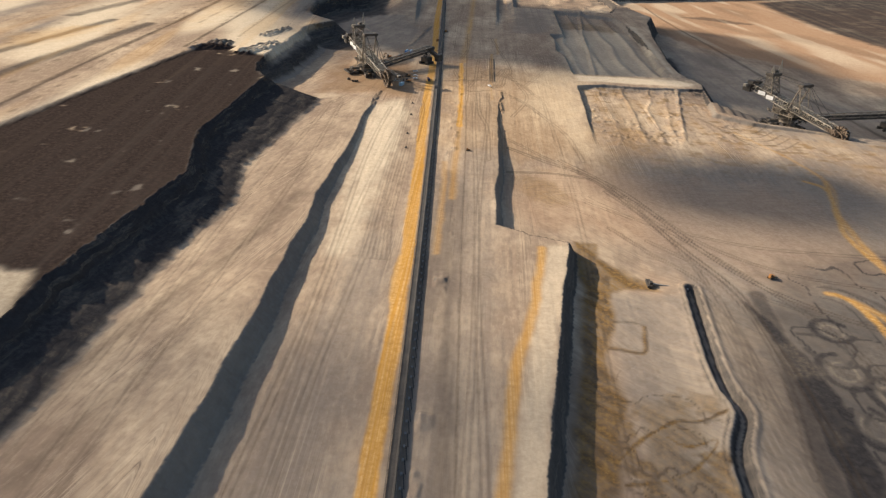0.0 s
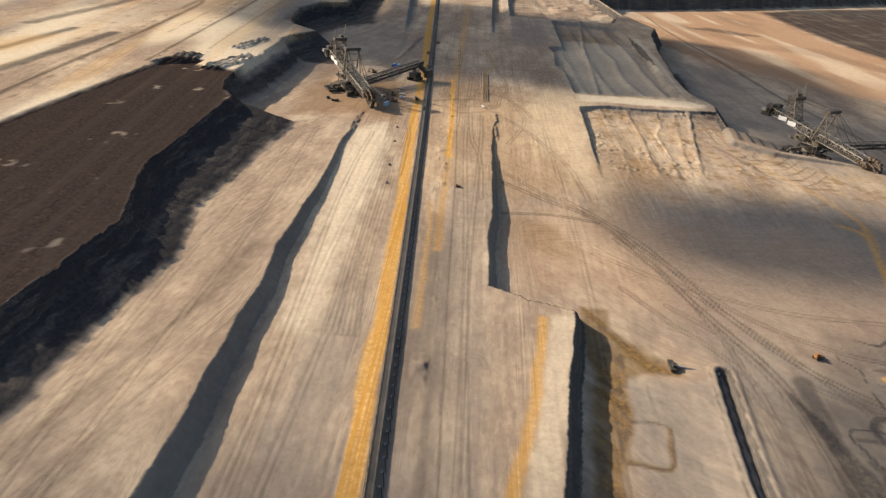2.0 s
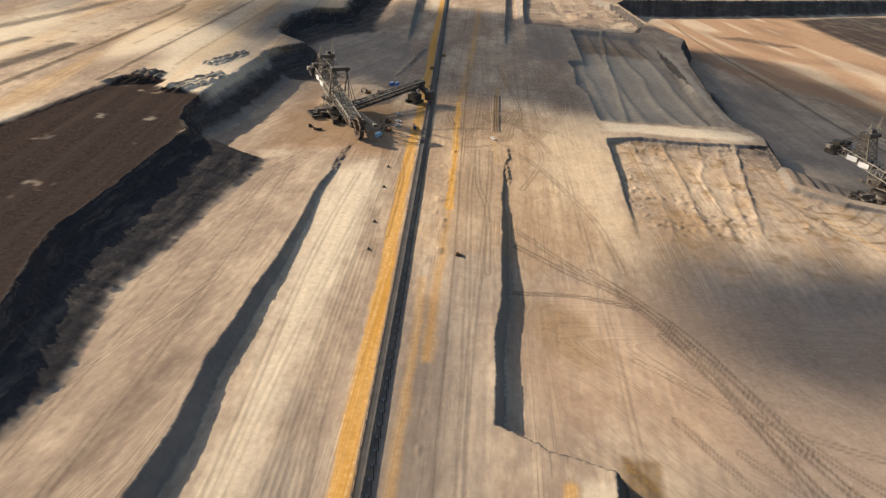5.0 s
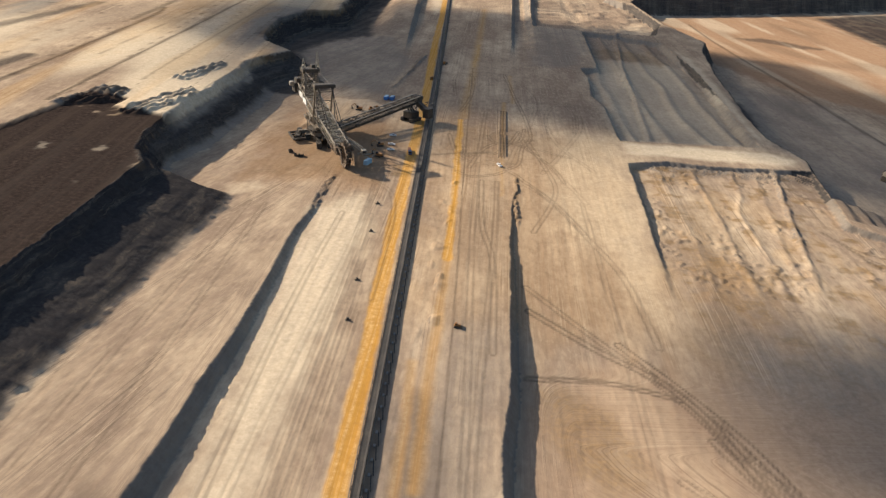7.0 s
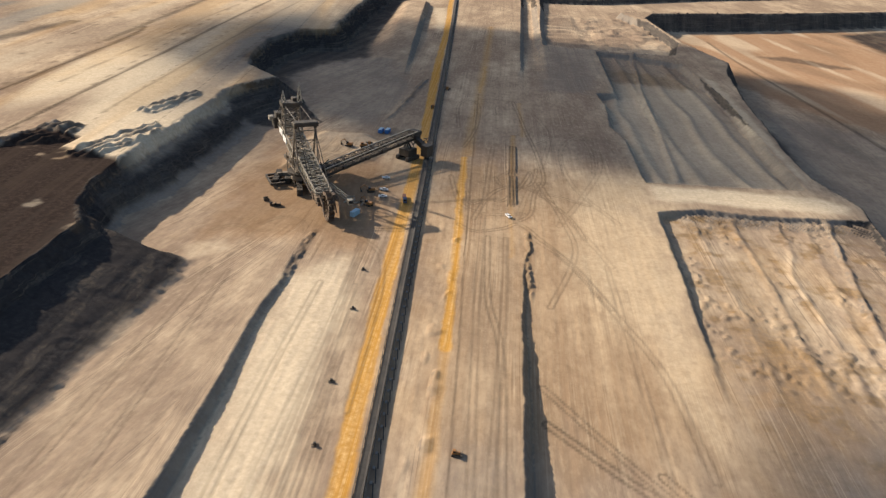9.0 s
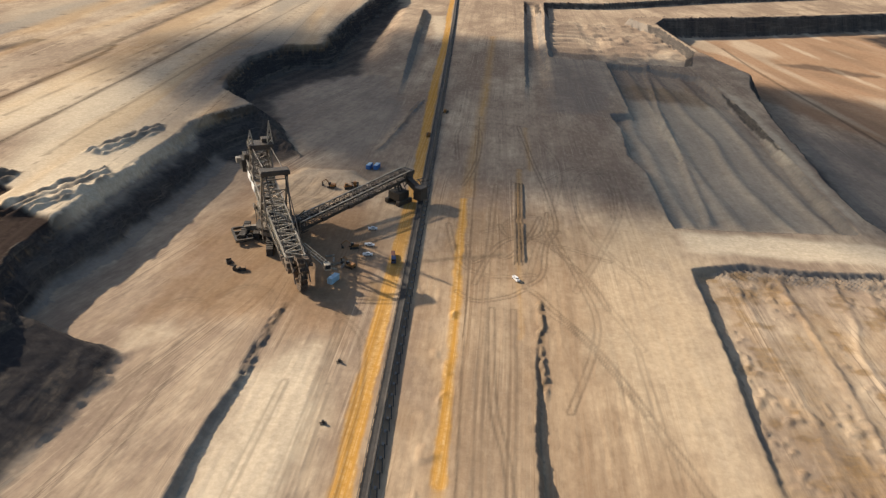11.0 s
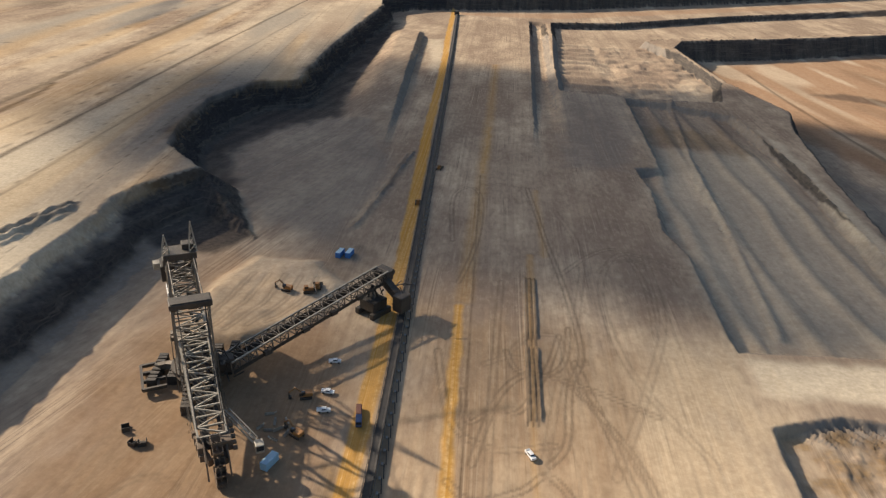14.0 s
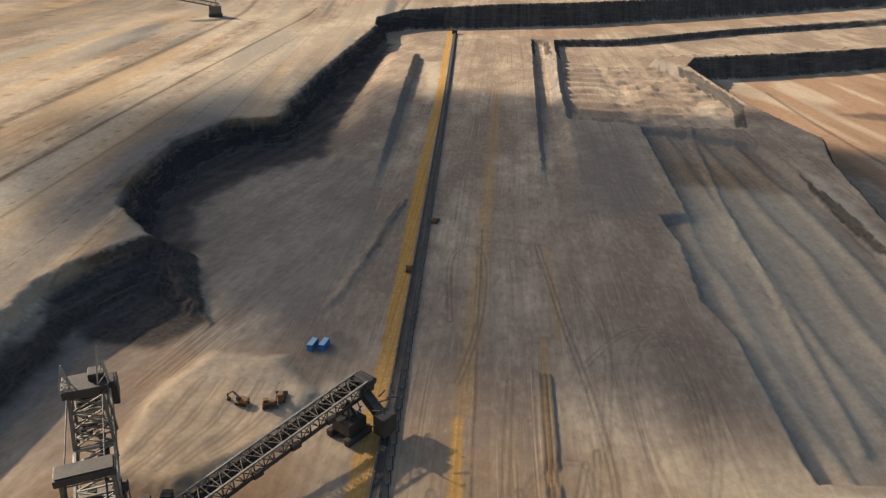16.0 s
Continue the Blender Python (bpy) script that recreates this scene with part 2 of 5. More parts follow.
# three long ridges of scraped soil
for k in range(3):
    for ya, yb in ((662, 709), (713, 766)):
        x0 = 12.0 + 1.9 * k + 0.004 * (Y - 661)
        Z += 0.9 * np.exp(-((X - x0) / 0.7) ** 2) * step(ya, ya + 3, Y) * step(yb, yb - 3, Y)
# unevenness: ruts along the working direction, tilth, small clods
Z += 0.10 * fbm(X / 1.7, Y / 26, 2, 41) + 0.22 * fbm(X / 30, Y / 60, 2, 42) + 0.07 * fbm(X / 1.4, Y / 1.4, 2, 43)
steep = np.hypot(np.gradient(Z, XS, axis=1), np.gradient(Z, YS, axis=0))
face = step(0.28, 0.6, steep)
coarse = np.where((X < -100) | (Y > 1400), 1.0, 0.3)
Z += np.where((Y > 1470) & (X > -150), 3.0, 0.0) * face * fbm(X / 16, Y / 16, 3, 49)
Z += np.where(Y > 838, 1.8, 0.0) * face * (1 - step(0.75, 0.95, s)) * fbm(X / 8, Y / 8, 3, 48)
Z += face * coarse * (1 - step(0.6, 0.9, s)) * (1 - 0.8 * step(0.02, 0.1, t)) * (1.1 * fbm(X / 3.2, Y / 3.2, 2, 44) + 0.6 * fbm(X / 1.3, Y / 1.3, 1, 45))


def ground_at(x, y):
    j = int(np.clip(np.searchsorted(XS, x) - 1, 0, len(XS) - 2))
    i = int(np.clip(np.searchsorted(YS, y) - 1, 0, len(YS) - 2))
    fx, fy = (x - XS[j]) / (XS[j + 1] - XS[j]), (y - YS[i]) / (YS[i + 1] - YS[i])
    return float((Z[i, j] * (1 - fx) + Z[i, j + 1] * fx) * (1 - fy) + (Z[i + 1, j] * (1 - fx) + Z[i + 1, j + 1] * fx) * fy)


# ---- which soil lies where ----
def belt_x(y):
    """The conveyor's line across the mine."""
    return -13.4 - 0.0305 * y - 6.5e-6 * y * y


# the lie of tracks and scrapes: across and along the working direction
across = X + 3 * fbm(X / 90, Y / 200, 2, 61) + 0.35 * fbm(X / 20, Y / 60, 2, 62)
left_w = step(-80, -90, X) * step(15, 12, Z)
across = across + left_w * (-0.26 * (Y - 300))
high_w = step(12, 16, Z) * step(-130, -170, X)
across = across + high_w * 0.09 * Y
low_w = step(24, 40, X) * step(450, 410, Y) * step(-2.5, -4.5, Z)
across = across * (1 - low_w) + low_w * (0.75 * X + 0.62 * Y + 10 * fbm(X / 50, Y / 50, 2, 63))
soils = {k: np.zeros_like(X) for k in ("ochre", "pale", "brown", "coal_shade", "mud", "grey", "track", "red")}


def strip(kind, pts, width, soft=1.0, amount=1.0, ragged=1.0, seed=0):
    """Lays a soil along a line."""
    line = curve(pts) if len(pts) > 2 else pts
    w = window(line, width + soft + 4)
    x, y = X[w] + ragged * (WX[w] - X[w]), Y[w] + ragged * (WY[w] - Y[w])
    m = amount * step(width / 2 + soft, width / 2 - soft, to_line(line, x, y) + ragged * 0.5 * fbm(x / 5, y / 25, 2, 60 + seed))
    soils[kind][w] = np.maximum(soils[kind][w], m)


def patch(kind, pts, soft=2.0, amount=1.0, keep=None):
    w = window(pts, soft + 6)
    m = amount * step(-soft, soft, depth_in(pts, WX[w], WY[w]) + 0.8 * soft * fbm(X[w] / 8, Y[w] / 14, 3, 70))
    if keep is not None:
        m = m * keep[w]
    soils[kind][w] = np.maximum(soils[kind][w], m)


def ruts(pts, gauge=2.4, amount=0.6, wide=0.5):
    """Two wheel tracks along a line."""
    line = curve(pts)
    w = window(line, 6)
    dist = to_line(line, X[w], Y[w])
    m = min(1.0, amount * 1.1) * step(wide + 0.3, wide * 0.3, np.abs(dist - gauge / 2)) * (0.65 + 0.35 * vnoise(X[w] / 6, Y[w] / 6, 80))
    soils["track"][w] = np.maximum(soils["track"][w], m)
    Z[w] -= 0.12 * m


# the ochre sand beside the conveyor, and its fainter companions
strip("ochre", [(belt_x(y) - 6.2 - 0.8 * math.sin(y / 70), y) for y in range(100, 1700, 40)], 6.6, 0.9, 0.95)
strip("ochre", [(-28.5, 262), (-30.5, 290), (-28, 320)], 6, 1.2, 0.9)
strip("ochre", [(-10.5, 380), (-10.8, 440), (-10.6, 500), (-11.6, 545)], 4.0, 2.0, 0.45)
strip("ochre", [(-11.0, 520), (-12.6, 609), (-14.5, 667), (-16, 734)], 4.4, 1.2, 0.95)
strip("ochre", [(-15, 740), (-13, 905), (-11.7, 1250)], 7, 3, 0.35)
strip("ochre", [(37.5, 323), (29, 258), (20.5, 217), (14.5, 155), (12, 130)], 4.2, 1.6, 0.75)
strip("ochre", [(-15, 310), (-15.5, 380), (-17, 440)], 3.5, 1.6, 0.4)
strip("ochre", [(14.5, 790), (14, 740), (13.5, 655), (14, 600)], 3.2, 1.6, 0.4)
strip("ochre", [(236, 463), (226, 425), (219, 396), (214, 333)], 4.0, 1.5, 0.6)
strip("ochre", [(206, 560), (236, 470), (226, 420)], 3, 1.5, 0.4)
# pale sand
patch("pale", [(-80, 560), (-62, 585), (-52, 560), (-52, 420), (-56, 300), (-64, 300), (-74, 420)], 8, 0.75)
patch("pale", [(40, 327), (51, 328), (43, 277), (36, 226), (27, 157), (22, 120), (14, 120), (22, 200), (32, 270)], 2.5, 0.5)
patch("pale", [(96, 690), (205, 692), (212, 706), (196, 716), (96, 714)], 4, 0.9)
patch("pale", [(40, 600), (52, 690), (60, 724), (94, 724), (90, 600), (84, 540), (60, 540)], 14, 0.5)
patch("pale", [(70, 640), (90, 668), (84, 560), (80, 480), (68, 520)], 6, 0.5)
patch("pale", [(-132, 580), (-118, 590), (-112, 580), (-126, 566)], 3, 0.35)
# brown loam on the high ground, with a chalky rim at its near end
high_ground = step(14, 16.5, Z)
patch("brown", BROWN, 1.5, 1.0, high_ground)
patch("pale", [(-200, 205), (-186, 235), (-166, 236), (-161, 222), (-160, 200), (-175, 196)], 4, 0.9, high_ground)
w = window([(-215, 190), (-155, 250)], 4)
soils["brown"][w] *= 1 - 0.85 * soils["pale"][w]
chalk = step(0.68, 0.80, fbm(X / 15, Y / 15, 4, 95) * 0.5 + 0.5) * step(0.4, 0.7, vnoise(X / 3.5, Y / 5, 96)) * high_ground
soils["brown"] *= 1 - 0.5 * chalk
for pts, dark in zip(SPOIL, (0.3, 0.35, 0.65)):
    patch("grey", pts[0], 1.5, 0.85)
    patch("brown", pts[0], 1.5, dark, step(0.3, 0.65, vnoise(X / 5, Y / 6, 97)))
# mud and wet ground on the low side
# the spur cliff's shaded side, painted in as a dark patch
patch("coal_shade", [(214, 800), (212, 850), (222, 905), (240, 925), (236, 860), (226, 800)], 4, 0.9)
patch("mud", [(55, 340), (66, 330), (88, 309), (92, 303), (68, 296), (66, 270), (58, 240), (62, 215), (56, 190), (50, 160), (36, 160), (46, 225), (56, 300)], 2.5, 0.8)
patch("mud", [(60, 150), (66, 215), (84, 214), (88, 196), (76, 190), (88, 172), (84, 150)], 3.5, 0.45)
patch("grey", [(136, 300), (146, 262), (170, 240), (200, 230), (220, 150), (118, 150), (128, 235)], 8, 0.8)
patch("grey", [(95, 718), (94.7, 806), (90, 900), (105, 943), (109, 1146), (200, 1120), (205, 960), (200, 860), (194, 728)], 4, 0.15)
patch("grey", [(40, 930), (82, 930), (104, 1030), (108, 1146), (42, 1150)], 10, 0.5)
patch("grey", [(-175, 880), (-190, 960), (-168, 1015), (-100, 1000), (-70, 900), (-80, 790), (-120, 800)], 10, 0.5)
patch("grey", [(230, 560), (215, 700), (216, 870), (260, 1000), (330, 930), (345, 740), (420, 660), (900, 640), (900, 520), (300, 530)], 14, 0.5)
patch("grey", [(100, 470), (160, 500), (230, 480), (250, 440), (230, 380), (160, 400)], 16, 0.35)
patch("red", [(262, 1130), (300, 1010), (420, 860), (900, 800), (1400, 1500), (560, 1640), (240, 1440)], 12, 0.85)
patch("red", [(24, 420), (60, 470), (100, 420), (130, 330), (100, 340), (60, 360), (30, 360)], 14, 0.35)
patch("grey", [(64, 300), (100, 296), (97, 212), (62, 216)], 3, 0.45)
patch("grey", [(-26, 130), (14, 130), (16, 330), (8, 420), (-24, 420)], 10, 0.4)
patch("grey", [(-72, 130), (-30, 130), (-34, 300), (-52, 360), (-62, 250)], 12, 0.45)
patch("brown", [(-24, 240), (-2, 240), (-4, 400), (-18, 400)], 7, 0.28)
strip("brown", [(-140, 150), (-118, 235), (-101, 305), (-93, 360)], 9, 5, 0.3)
strip("brown", [(-120, 140), (-108, 190), (-96, 250)], 5, 3, 0.2)
strip("coal_shade", [(137, 300), (134, 262), (129, 234), (121, 175), (117, 130)], 8, 2, 0.7)
strip("coal_shade", [(172, 312), (184, 308), (194, 292), (182, 262), (172, 228)], 5, 2, 0.7)
strip("ochre", [(182, 300), (190, 285), (196, 262)], 5, 2, 0.7)
strip("coal_shade", [(144, 268), (156, 266), (160, 252), (150, 244), (143, 256), (152, 240), (162, 228), (156, 212)], 3.5, 1.5, 0.75)
strip("coal_shade", [(150, 216), (144, 206), (150, 196), (160, 204), (168, 190)], 3.5, 1.5, 0.7)
strip("grey", [(165, 345), (178, 330), (200, 320)], 9, 4, 0.8)
strip("grey", [(190, 372), (200, 350), (225, 335)], 7, 3, 0.7)
patch("coal_shade", [(570, 1600), (575, 1300), (592, 1094), (760, 1000), (1500, 1500), (1500, 2100), (700, 1700)], 10, 0.9)
patch("coal_shade", [(355, 1330), (400, 1350), (470, 1290), (430, 1280)], 8, 0.6)
patch("brown", [(300, 1000), (330, 1100), (300, 1230), (262, 1180), (270, 1080)], 22, 0.3)
patch("brown", [(112, 960), (120, 1100), (186, 1090), (190, 960), (150, 930)], 14, 0.1)
patch("mud", [(112, 1010), (118, 1060), (180, 1060), (184, 1000)], 12, 0.35)
patch("pale", [(198, 730), (204, 800), (210, 900), (212, 1020), (204, 1060), (202, 960), (197, 860)], 3, 0.55)
patch("pale", [(160, 1150), (196, 1160), (216, 1240), (200, 1300), (172, 1230)], 6, 0.2)
patch("pale", [(-100, 1380), (-80, 1390), (-66, 1200), (-74, 1180)], 6, 0.6)
patch("red", [(-150, 1640), (-60, 1640), (60, 1690), (300, 1850), (700, 2160), (700, 2100), (300, 1800), (80, 1640), (-60, 1612)], 6, 0.5)
patch("coal_shade", [(-207, 880), (-213, 960), (-199, 1022), (-167, 1038), (-173, 1083), (-178, 1400), (-178, 1510), (-152, 1500), (-142, 1300), (-138, 1100), (-128, 1010), (-165, 960), (-176, 905), (-152, 850), (-165, 830)], 7, 0.8)
patch("coal_shade", [(-194, 600), (-193, 735), (-187, 772), (-166, 828), (-128, 818), (-142, 770), (-156, 710), (-154, 640), (-160, 600)], 5, 0.75, step(12.0, 9.5, Z + 2.0 * fbm(X / 14, Y / 14, 2, 46)) * step(1.0, 4.0, Z))
# eastern low ground toned darker as a whole
patch("coal_shade", [(136, 302), (165, 335), (230, 365), (330, 345), (330, 130), (112, 130), (127, 235)], 14, 0.42)
patch("grey", [(95, 345), (100, 480), (250, 500), (320, 300), (240, 170), (130, 170), (108, 290)], 22, 0.75)
patch("red", [(80, 360), (90, 450), (200, 440), (240, 330), (140, 300)], 24, 0.3)
patch("brown", [(-128, 598), (-136, 690), (-95, 700), (-60, 690), (-46, 650), (-56, 604)], 12, 0.36)
patch("red", [(-128, 598), (-140, 690), (-122, 760), (-84, 766), (-60, 700), (-46, 640), (-60, 600)], 12, 0.4)
in_pit = step(0, 6, depth_in(PIT, X, Y)) * step(430, 520, Y)
soils["mud"] = np.maximum(soils["mud"], 0.5 * in_pit * step(0.1, 0.5, fbm(X / 9, Y / 7, 3, 91)))
soils["ochre"] = np.maximum(soils["ochre"], 0.12 * in_pit * step(0.05, 0.4, fbm(X / 9, Y / 16, 3, 92)))
soils["track"] = np.maximum(soils["track"], 0.35 * in_pit * step(0.2, 0.5, lumps) * step(235, 200, X))
patch("mud", [(100, 470), (96, 520), (110, 600), (140, 640), (130, 520)], 16, 0.3)
patch("brown", [(-135, 600), (-120, 640), (-92, 640), (-60, 630), (-62, 610), (-92, 598)], 8, 0.12)
patch("pale", MOUND, 3, 0.4)
# deep shade of the bay by the headland, put into the colour
patch("coal_shade", [(-182, 772), (-168, 826), (-150, 818), (-122, 786), (-134, 764), (-166, 764)], 4, 0.85, step(18, 15, Z))
patch("coal_shade", [(-84, 755), (-72, 785), (-60, 778), (-58, 755), (-74, 745)], 4, 0.3)
# drying edges of puddles and looping scrapes on the low ground
edge_line = step(0.045, 0.012, np.abs(fbm(X / 13, Y / 15, 3, 111)))
wet = step(-2, 4, depth_in([(52, 130), (56, 235), (64, 300), (90, 306), (99, 262), (96, 200), (88, 130)], X, Y))
stain = step(0.05, 0.4, fbm(X / 8, Y / 9, 3, 112))
soils["track"] = np.maximum(soils["track"], 0.75 * wet * edge_line * step(250, 215, Y))
soils["mud"] = np.maximum(soils["mud"], 0.6 * wet * stain * step(240, 205, Y))
soils["coal_shade"] = np.maximum(soils["coal_shade"], 0.55 * soils["mud"] * (X > 30) * (Y < 345) * step(0.0, 0.45, fbm(X / 4, Y / 6, 3, 113)))
loops = step(0.07, 0.02, np.abs(fbm(X / 17, Y / 20, 2, 114)))
east = step(0, 8, depth_in([(136, 302), (165, 335), (230, 365), (330, 345), (330, 130), (118, 130), (130, 235)], X, Y))
soils["coal_shade"] = np.maximum(soils["coal_shade"], 0.9 * east * loops)
soils["grey"] = np.maximum(soils["grey"], east * 0.9)
# working faces of dark lignite and clay
layer_z = Z + 1.5 * fbm(X / 12, Y / 12, 2, 47)
seam = np.where(Y < 590, 1.0, np.where(Y < 825, np.maximum(step(12.0, 9.5, layer_z), step(655, 625, Y + 0.6 * (X + 187)) + step(785, 800, Y)) * 0.9 * step(1.5, 4.5, layer_z), np.maximum(step(18.5, 17.0, layer_z), 0.3)))
soils["coal_shade"] = np.maximum(soils["coal_shade"], np.where((X < -100) & (s > 0.06) & (on_top < 0.6), step(0.06, 0.2, s) * seam, 0))
soils["grey"] = np.maximum(soils["grey"], np.where((X < -100) & (s > 0.03) & (on_top < 0.6), np.where((Y > 600) & (Y < 800), 0.65, 0.8), 0))
# steep far walls and sides of the deep floor, coloured darker
soils["coal_shade"] = np.maximum(soils["coal_shade"], face * np.where((Y > 1480) | (X > 200) & (Y > 640), 0.85, 0))
# apron's dark spoil; its colour also stands in for shade at the toe
soils["coal_shade"] = np.maximum(soils["coal_shade"], step(0.06, 0.2, t) * step(0.6, 0.3, s))
soils["grey"] = np.maximum(soils["grey"], step(0.06, 0.2, t))
soils["coal_shade"] = np.maximum(soils["coal_shade"], 0.9 * spur)
patch("brown", [(-165, 560), (-158, 560), (-158, 470), (-161, 405), (-168, 420), (-165, 480)], 1.5, 0.8)
# steep sides of the sand banks and cuts, coloured greyer and darker
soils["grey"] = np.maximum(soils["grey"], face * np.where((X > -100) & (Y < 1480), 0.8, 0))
soils["coal_shade"] = np.maximum(soils["coal_shade"], face * np.where((X > -100) & (Y < 640) & (Y > 100), np.where((X > 10) & (Y < 345), 0.75, 0.22), 0))
# second pit's floor painted paler, to offset the cloud's heavy shade
patch("pale", [(98, 724), (97, 806), (92, 900), (106, 943), (112, 1010), (190, 1000), (196, 860), (190, 732)], 8, 0.4)
patch("grey", [(-8, 415), (15, 415), (17, 620), (-4, 640)], 6, 0.32)
# bands of other sand on the high ground and the deep floor
soils["ochre"] = np.maximum(soils["ochre"], 0.26 * high_w * step(0.1, 0.5, fbm(across / 26, Y / 300, 3, 101)) * step(-120, -190, X) * (1 - soils["brown"]))
# pale sand fades with distance: cloud shade on the plateau put into colour
soils["pale"] = np.maximum(soils["pale"], (0.85 - 0.5 * step(780, 980, Y)) * high_w * step(0.25, 0.7, vnoise(across / 28, Y / 160, 102)) * (1 - soils["brown"]))
soils["grey"] = np.maximum(soils["grey"], (0.7 + 0.3 * step(800, 1000, Y)) * high_w * step(0.0, 0.4, fbm(across / 30, Y / 330, 3, 103)))
deep_w = step(4, 16, depth_in(DEEP, X, Y))
soils["brown"] = np.maximum(soils["brown"], 0.22 * deep_w * step(0.5, 0.85, vnoise(X / 34 + Y / 200, Y / 90, 104)))
soils["pale"] = np.maximum(soils["pale"], 0.5 * deep_w * step(0.6, 0.85, vnoise(X / 18 + Y / 150, Y / 160, 105)) * step(850, 1000, Y))
soils["track"] = np.maximum(soils["track"], 0.6 * high_w * step(0.012, 0.004, np.abs(vnoise(across / 30, Y * 0, 106) - 0.5)) * step(3500, 1500, Y))
patch("ochre", [(-30, 470), (92, 470), (92, 722), (-30, 722)], 24, 0.17)
patch("ochre", [(-125, 590), (-46, 590), (-46, 700), (-125, 760)], 18, 0.10)
# cloud shade on the far left plateau, painted as a dark patch
patch("coal_shade", [(-500, 1500), (-430, 1760), (-620, 1850), (-700, 1400), (-540, 1300)], 30, 0.35)
# the low ground beside the cut: stained pools, a scraped square, black haul road and looping tyre marks
patch("mud", [(56, 345), (68, 344), (66, 322), (76, 310), (92, 306), (92, 299), (72, 302), (65, 284), (63, 258), (57, 240), (54, 221), (55, 205), (53, 188), (47, 160), (38, 160), (48, 230), (56, 300)], 1.6, 0.7)
strip("track", [(66, 271), (73, 271), (79, 268), (78, 258), (74, 248), (61, 249)], 1.3, 0.5, 0.75)
strip("mud", [(62, 250), (70, 248), (75, 249), (79, 268)], 2.0, 0.8, 0.7)
strip("mud", [(97, 212), (88, 207), (79, 206), (70, 200), (60, 191), (52, 180)], 1.6, 0.7, 0.9)
strip("mud", [(73, 197), (79, 193), (90, 197), (84, 188), (70, 177), (55, 173)], 1.4, 0.6, 0.85)
strip("coal_shade", [(97, 212), (86, 206), (79, 207)], 1.4, 0.6, 0.6)
patch("coal_shade", [(129, 292), (131, 242), (126, 193), (122, 150), (140, 150), (141, 195), (143, 243), (137, 275)], 2, 1.0)
for cx, cy, rx, ry, k0 in ((160, 272, 8, 9, 0.6), (152, 242, 9, 12, 1.4), (148, 208, 8, 12, 2.2), (164, 226, 8, 13, 0.2), (158, 190, 7, 10, 3.0)):
    loop = [(cx + rx * math.cos(k0 + a * 0.75), cy + ry * math.sin(k0 + a * 0.75)) for a in range(8)]
    strip("coal_shade", loop, 3.4, 1.0, 0.92)
    strip("pale", [(x * 0.55 + cx * 0.45, y * 0.55 + cy * 0.45) for x, y in loop], 1.2, 0.7, 0.45)
strip("coal_shade", [(170, 312), (183, 308), (190, 290), (192, 262)], 2.2, 0.8, 0.85)
strip("coal_shade", [(168, 302), (176, 296), (178, 282), (177, 262)], 2.0, 0.8, 0.7)
strip("ochre", [(172, 306), (180, 302), (184, 287), (184, 265)], 4.0, 1.2, 0.85)
strip("ochre", [(222, 461), (231, 447), (220, 405), (212, 375), (214, 335)], 3.5, 1.4, 0.7)
patch("grey", [(62, 130), (66, 296), (98, 296), (134, 290), (150, 130)], 4, 0.55)
patch("brown", [(108, 130), (112, 285), (150, 292), (210, 285), (220, 130)], 9, 0.3)
patch("mud", [(26, 440), (30, 405), (46, 388), (60, 400), (52, 430), (38, 442)], 6, 0.4)
ruts([(78, 366), (94, 338), (108, 318), (118, 296)], 2.2, 0.6)
ruts([(88, 432), (105, 373), (115, 318), (118, 262), (112, 215)], 2.2, 0.6)
for k in range(6):
    ruts([(107 + 2.0 * k, 298 - 4 * k), (108 + 2.2 * k, 262), (106 + 2.4 * k, 226), (104 + 2.6 * k, 190), (101 + 2.8 * k, 150)], 1.6, 0.34 + 0.05 * (k % 3), 0.4)
# scraped arcs on the spur beneath the second excavator
for k in range(6):
    strip("track", [(186 + 3 * k, 596 - 9 * k), (198 + 3 * k, 574 - 10 * k), (216 + 3 * k, 570 - 9 * k), (234 + 3 * k, 590 - 9 * k)], 1.3, 0.6, 0.6, 0.5)
# turning loops round the crossing and under the cloud's shade
ruts([(56, 563), (44, 594), (29, 620), (18, 638), (9, 631), (-5, 625), (-13, 632)], 2.2, 0.55)
ruts([(18, 643), (24, 654), (27, 684), (33, 707), (30, 755), (24, 802), (20, 839), (15, 883)], 2.2, 0.6)
ruts([(-11, 677), (-8, 660), (1, 669), (9, 668), (19, 693), (25, 718)], 2.0, 0.6)
ruts([(25, 718), (30, 685), (45, 650), (50, 627)], 2.0, 0.5)
ruts([(-12, 884), (2, 887), (12, 878), (19, 845)], 2.0, 0.3)
ruts([(29, 772), (44, 795), (58, 805), (65, 788), (67, 760), (64, 722)], 2.2, 0.4)
ruts([(-18, 756), (-14, 780), (-11, 814), (-12, 861), (-19, 878), (-28, 859), (-24, 800)], 2.0, 0.5)
ruts([(29, 724), (26, 700), (18, 690), (8, 692), (4, 704)], 2.0, 0.6)
strip("ochre", [(-12, 1010), (-12, 960), (-13, 905)], 4.5, 2.2, 0.6)
strip("ochre", [(20, 880), (21, 835), (22, 790)], 3.0, 1.8, 0.3)
strip("coal_shade", [(-62, 935), (-65, 900), (-70, 850), (-76, 806)], 2.6, 1.6, 0.35, 2.5)
strip("track", [(-28, 658), (-8, 664), (6, 671)], 3.5, 2.0, 0.6, 2.0)
strip("mud", [(-47, 618), (-46, 624), (-48, 632)], 6, 2.5, 0.5, 2.0)
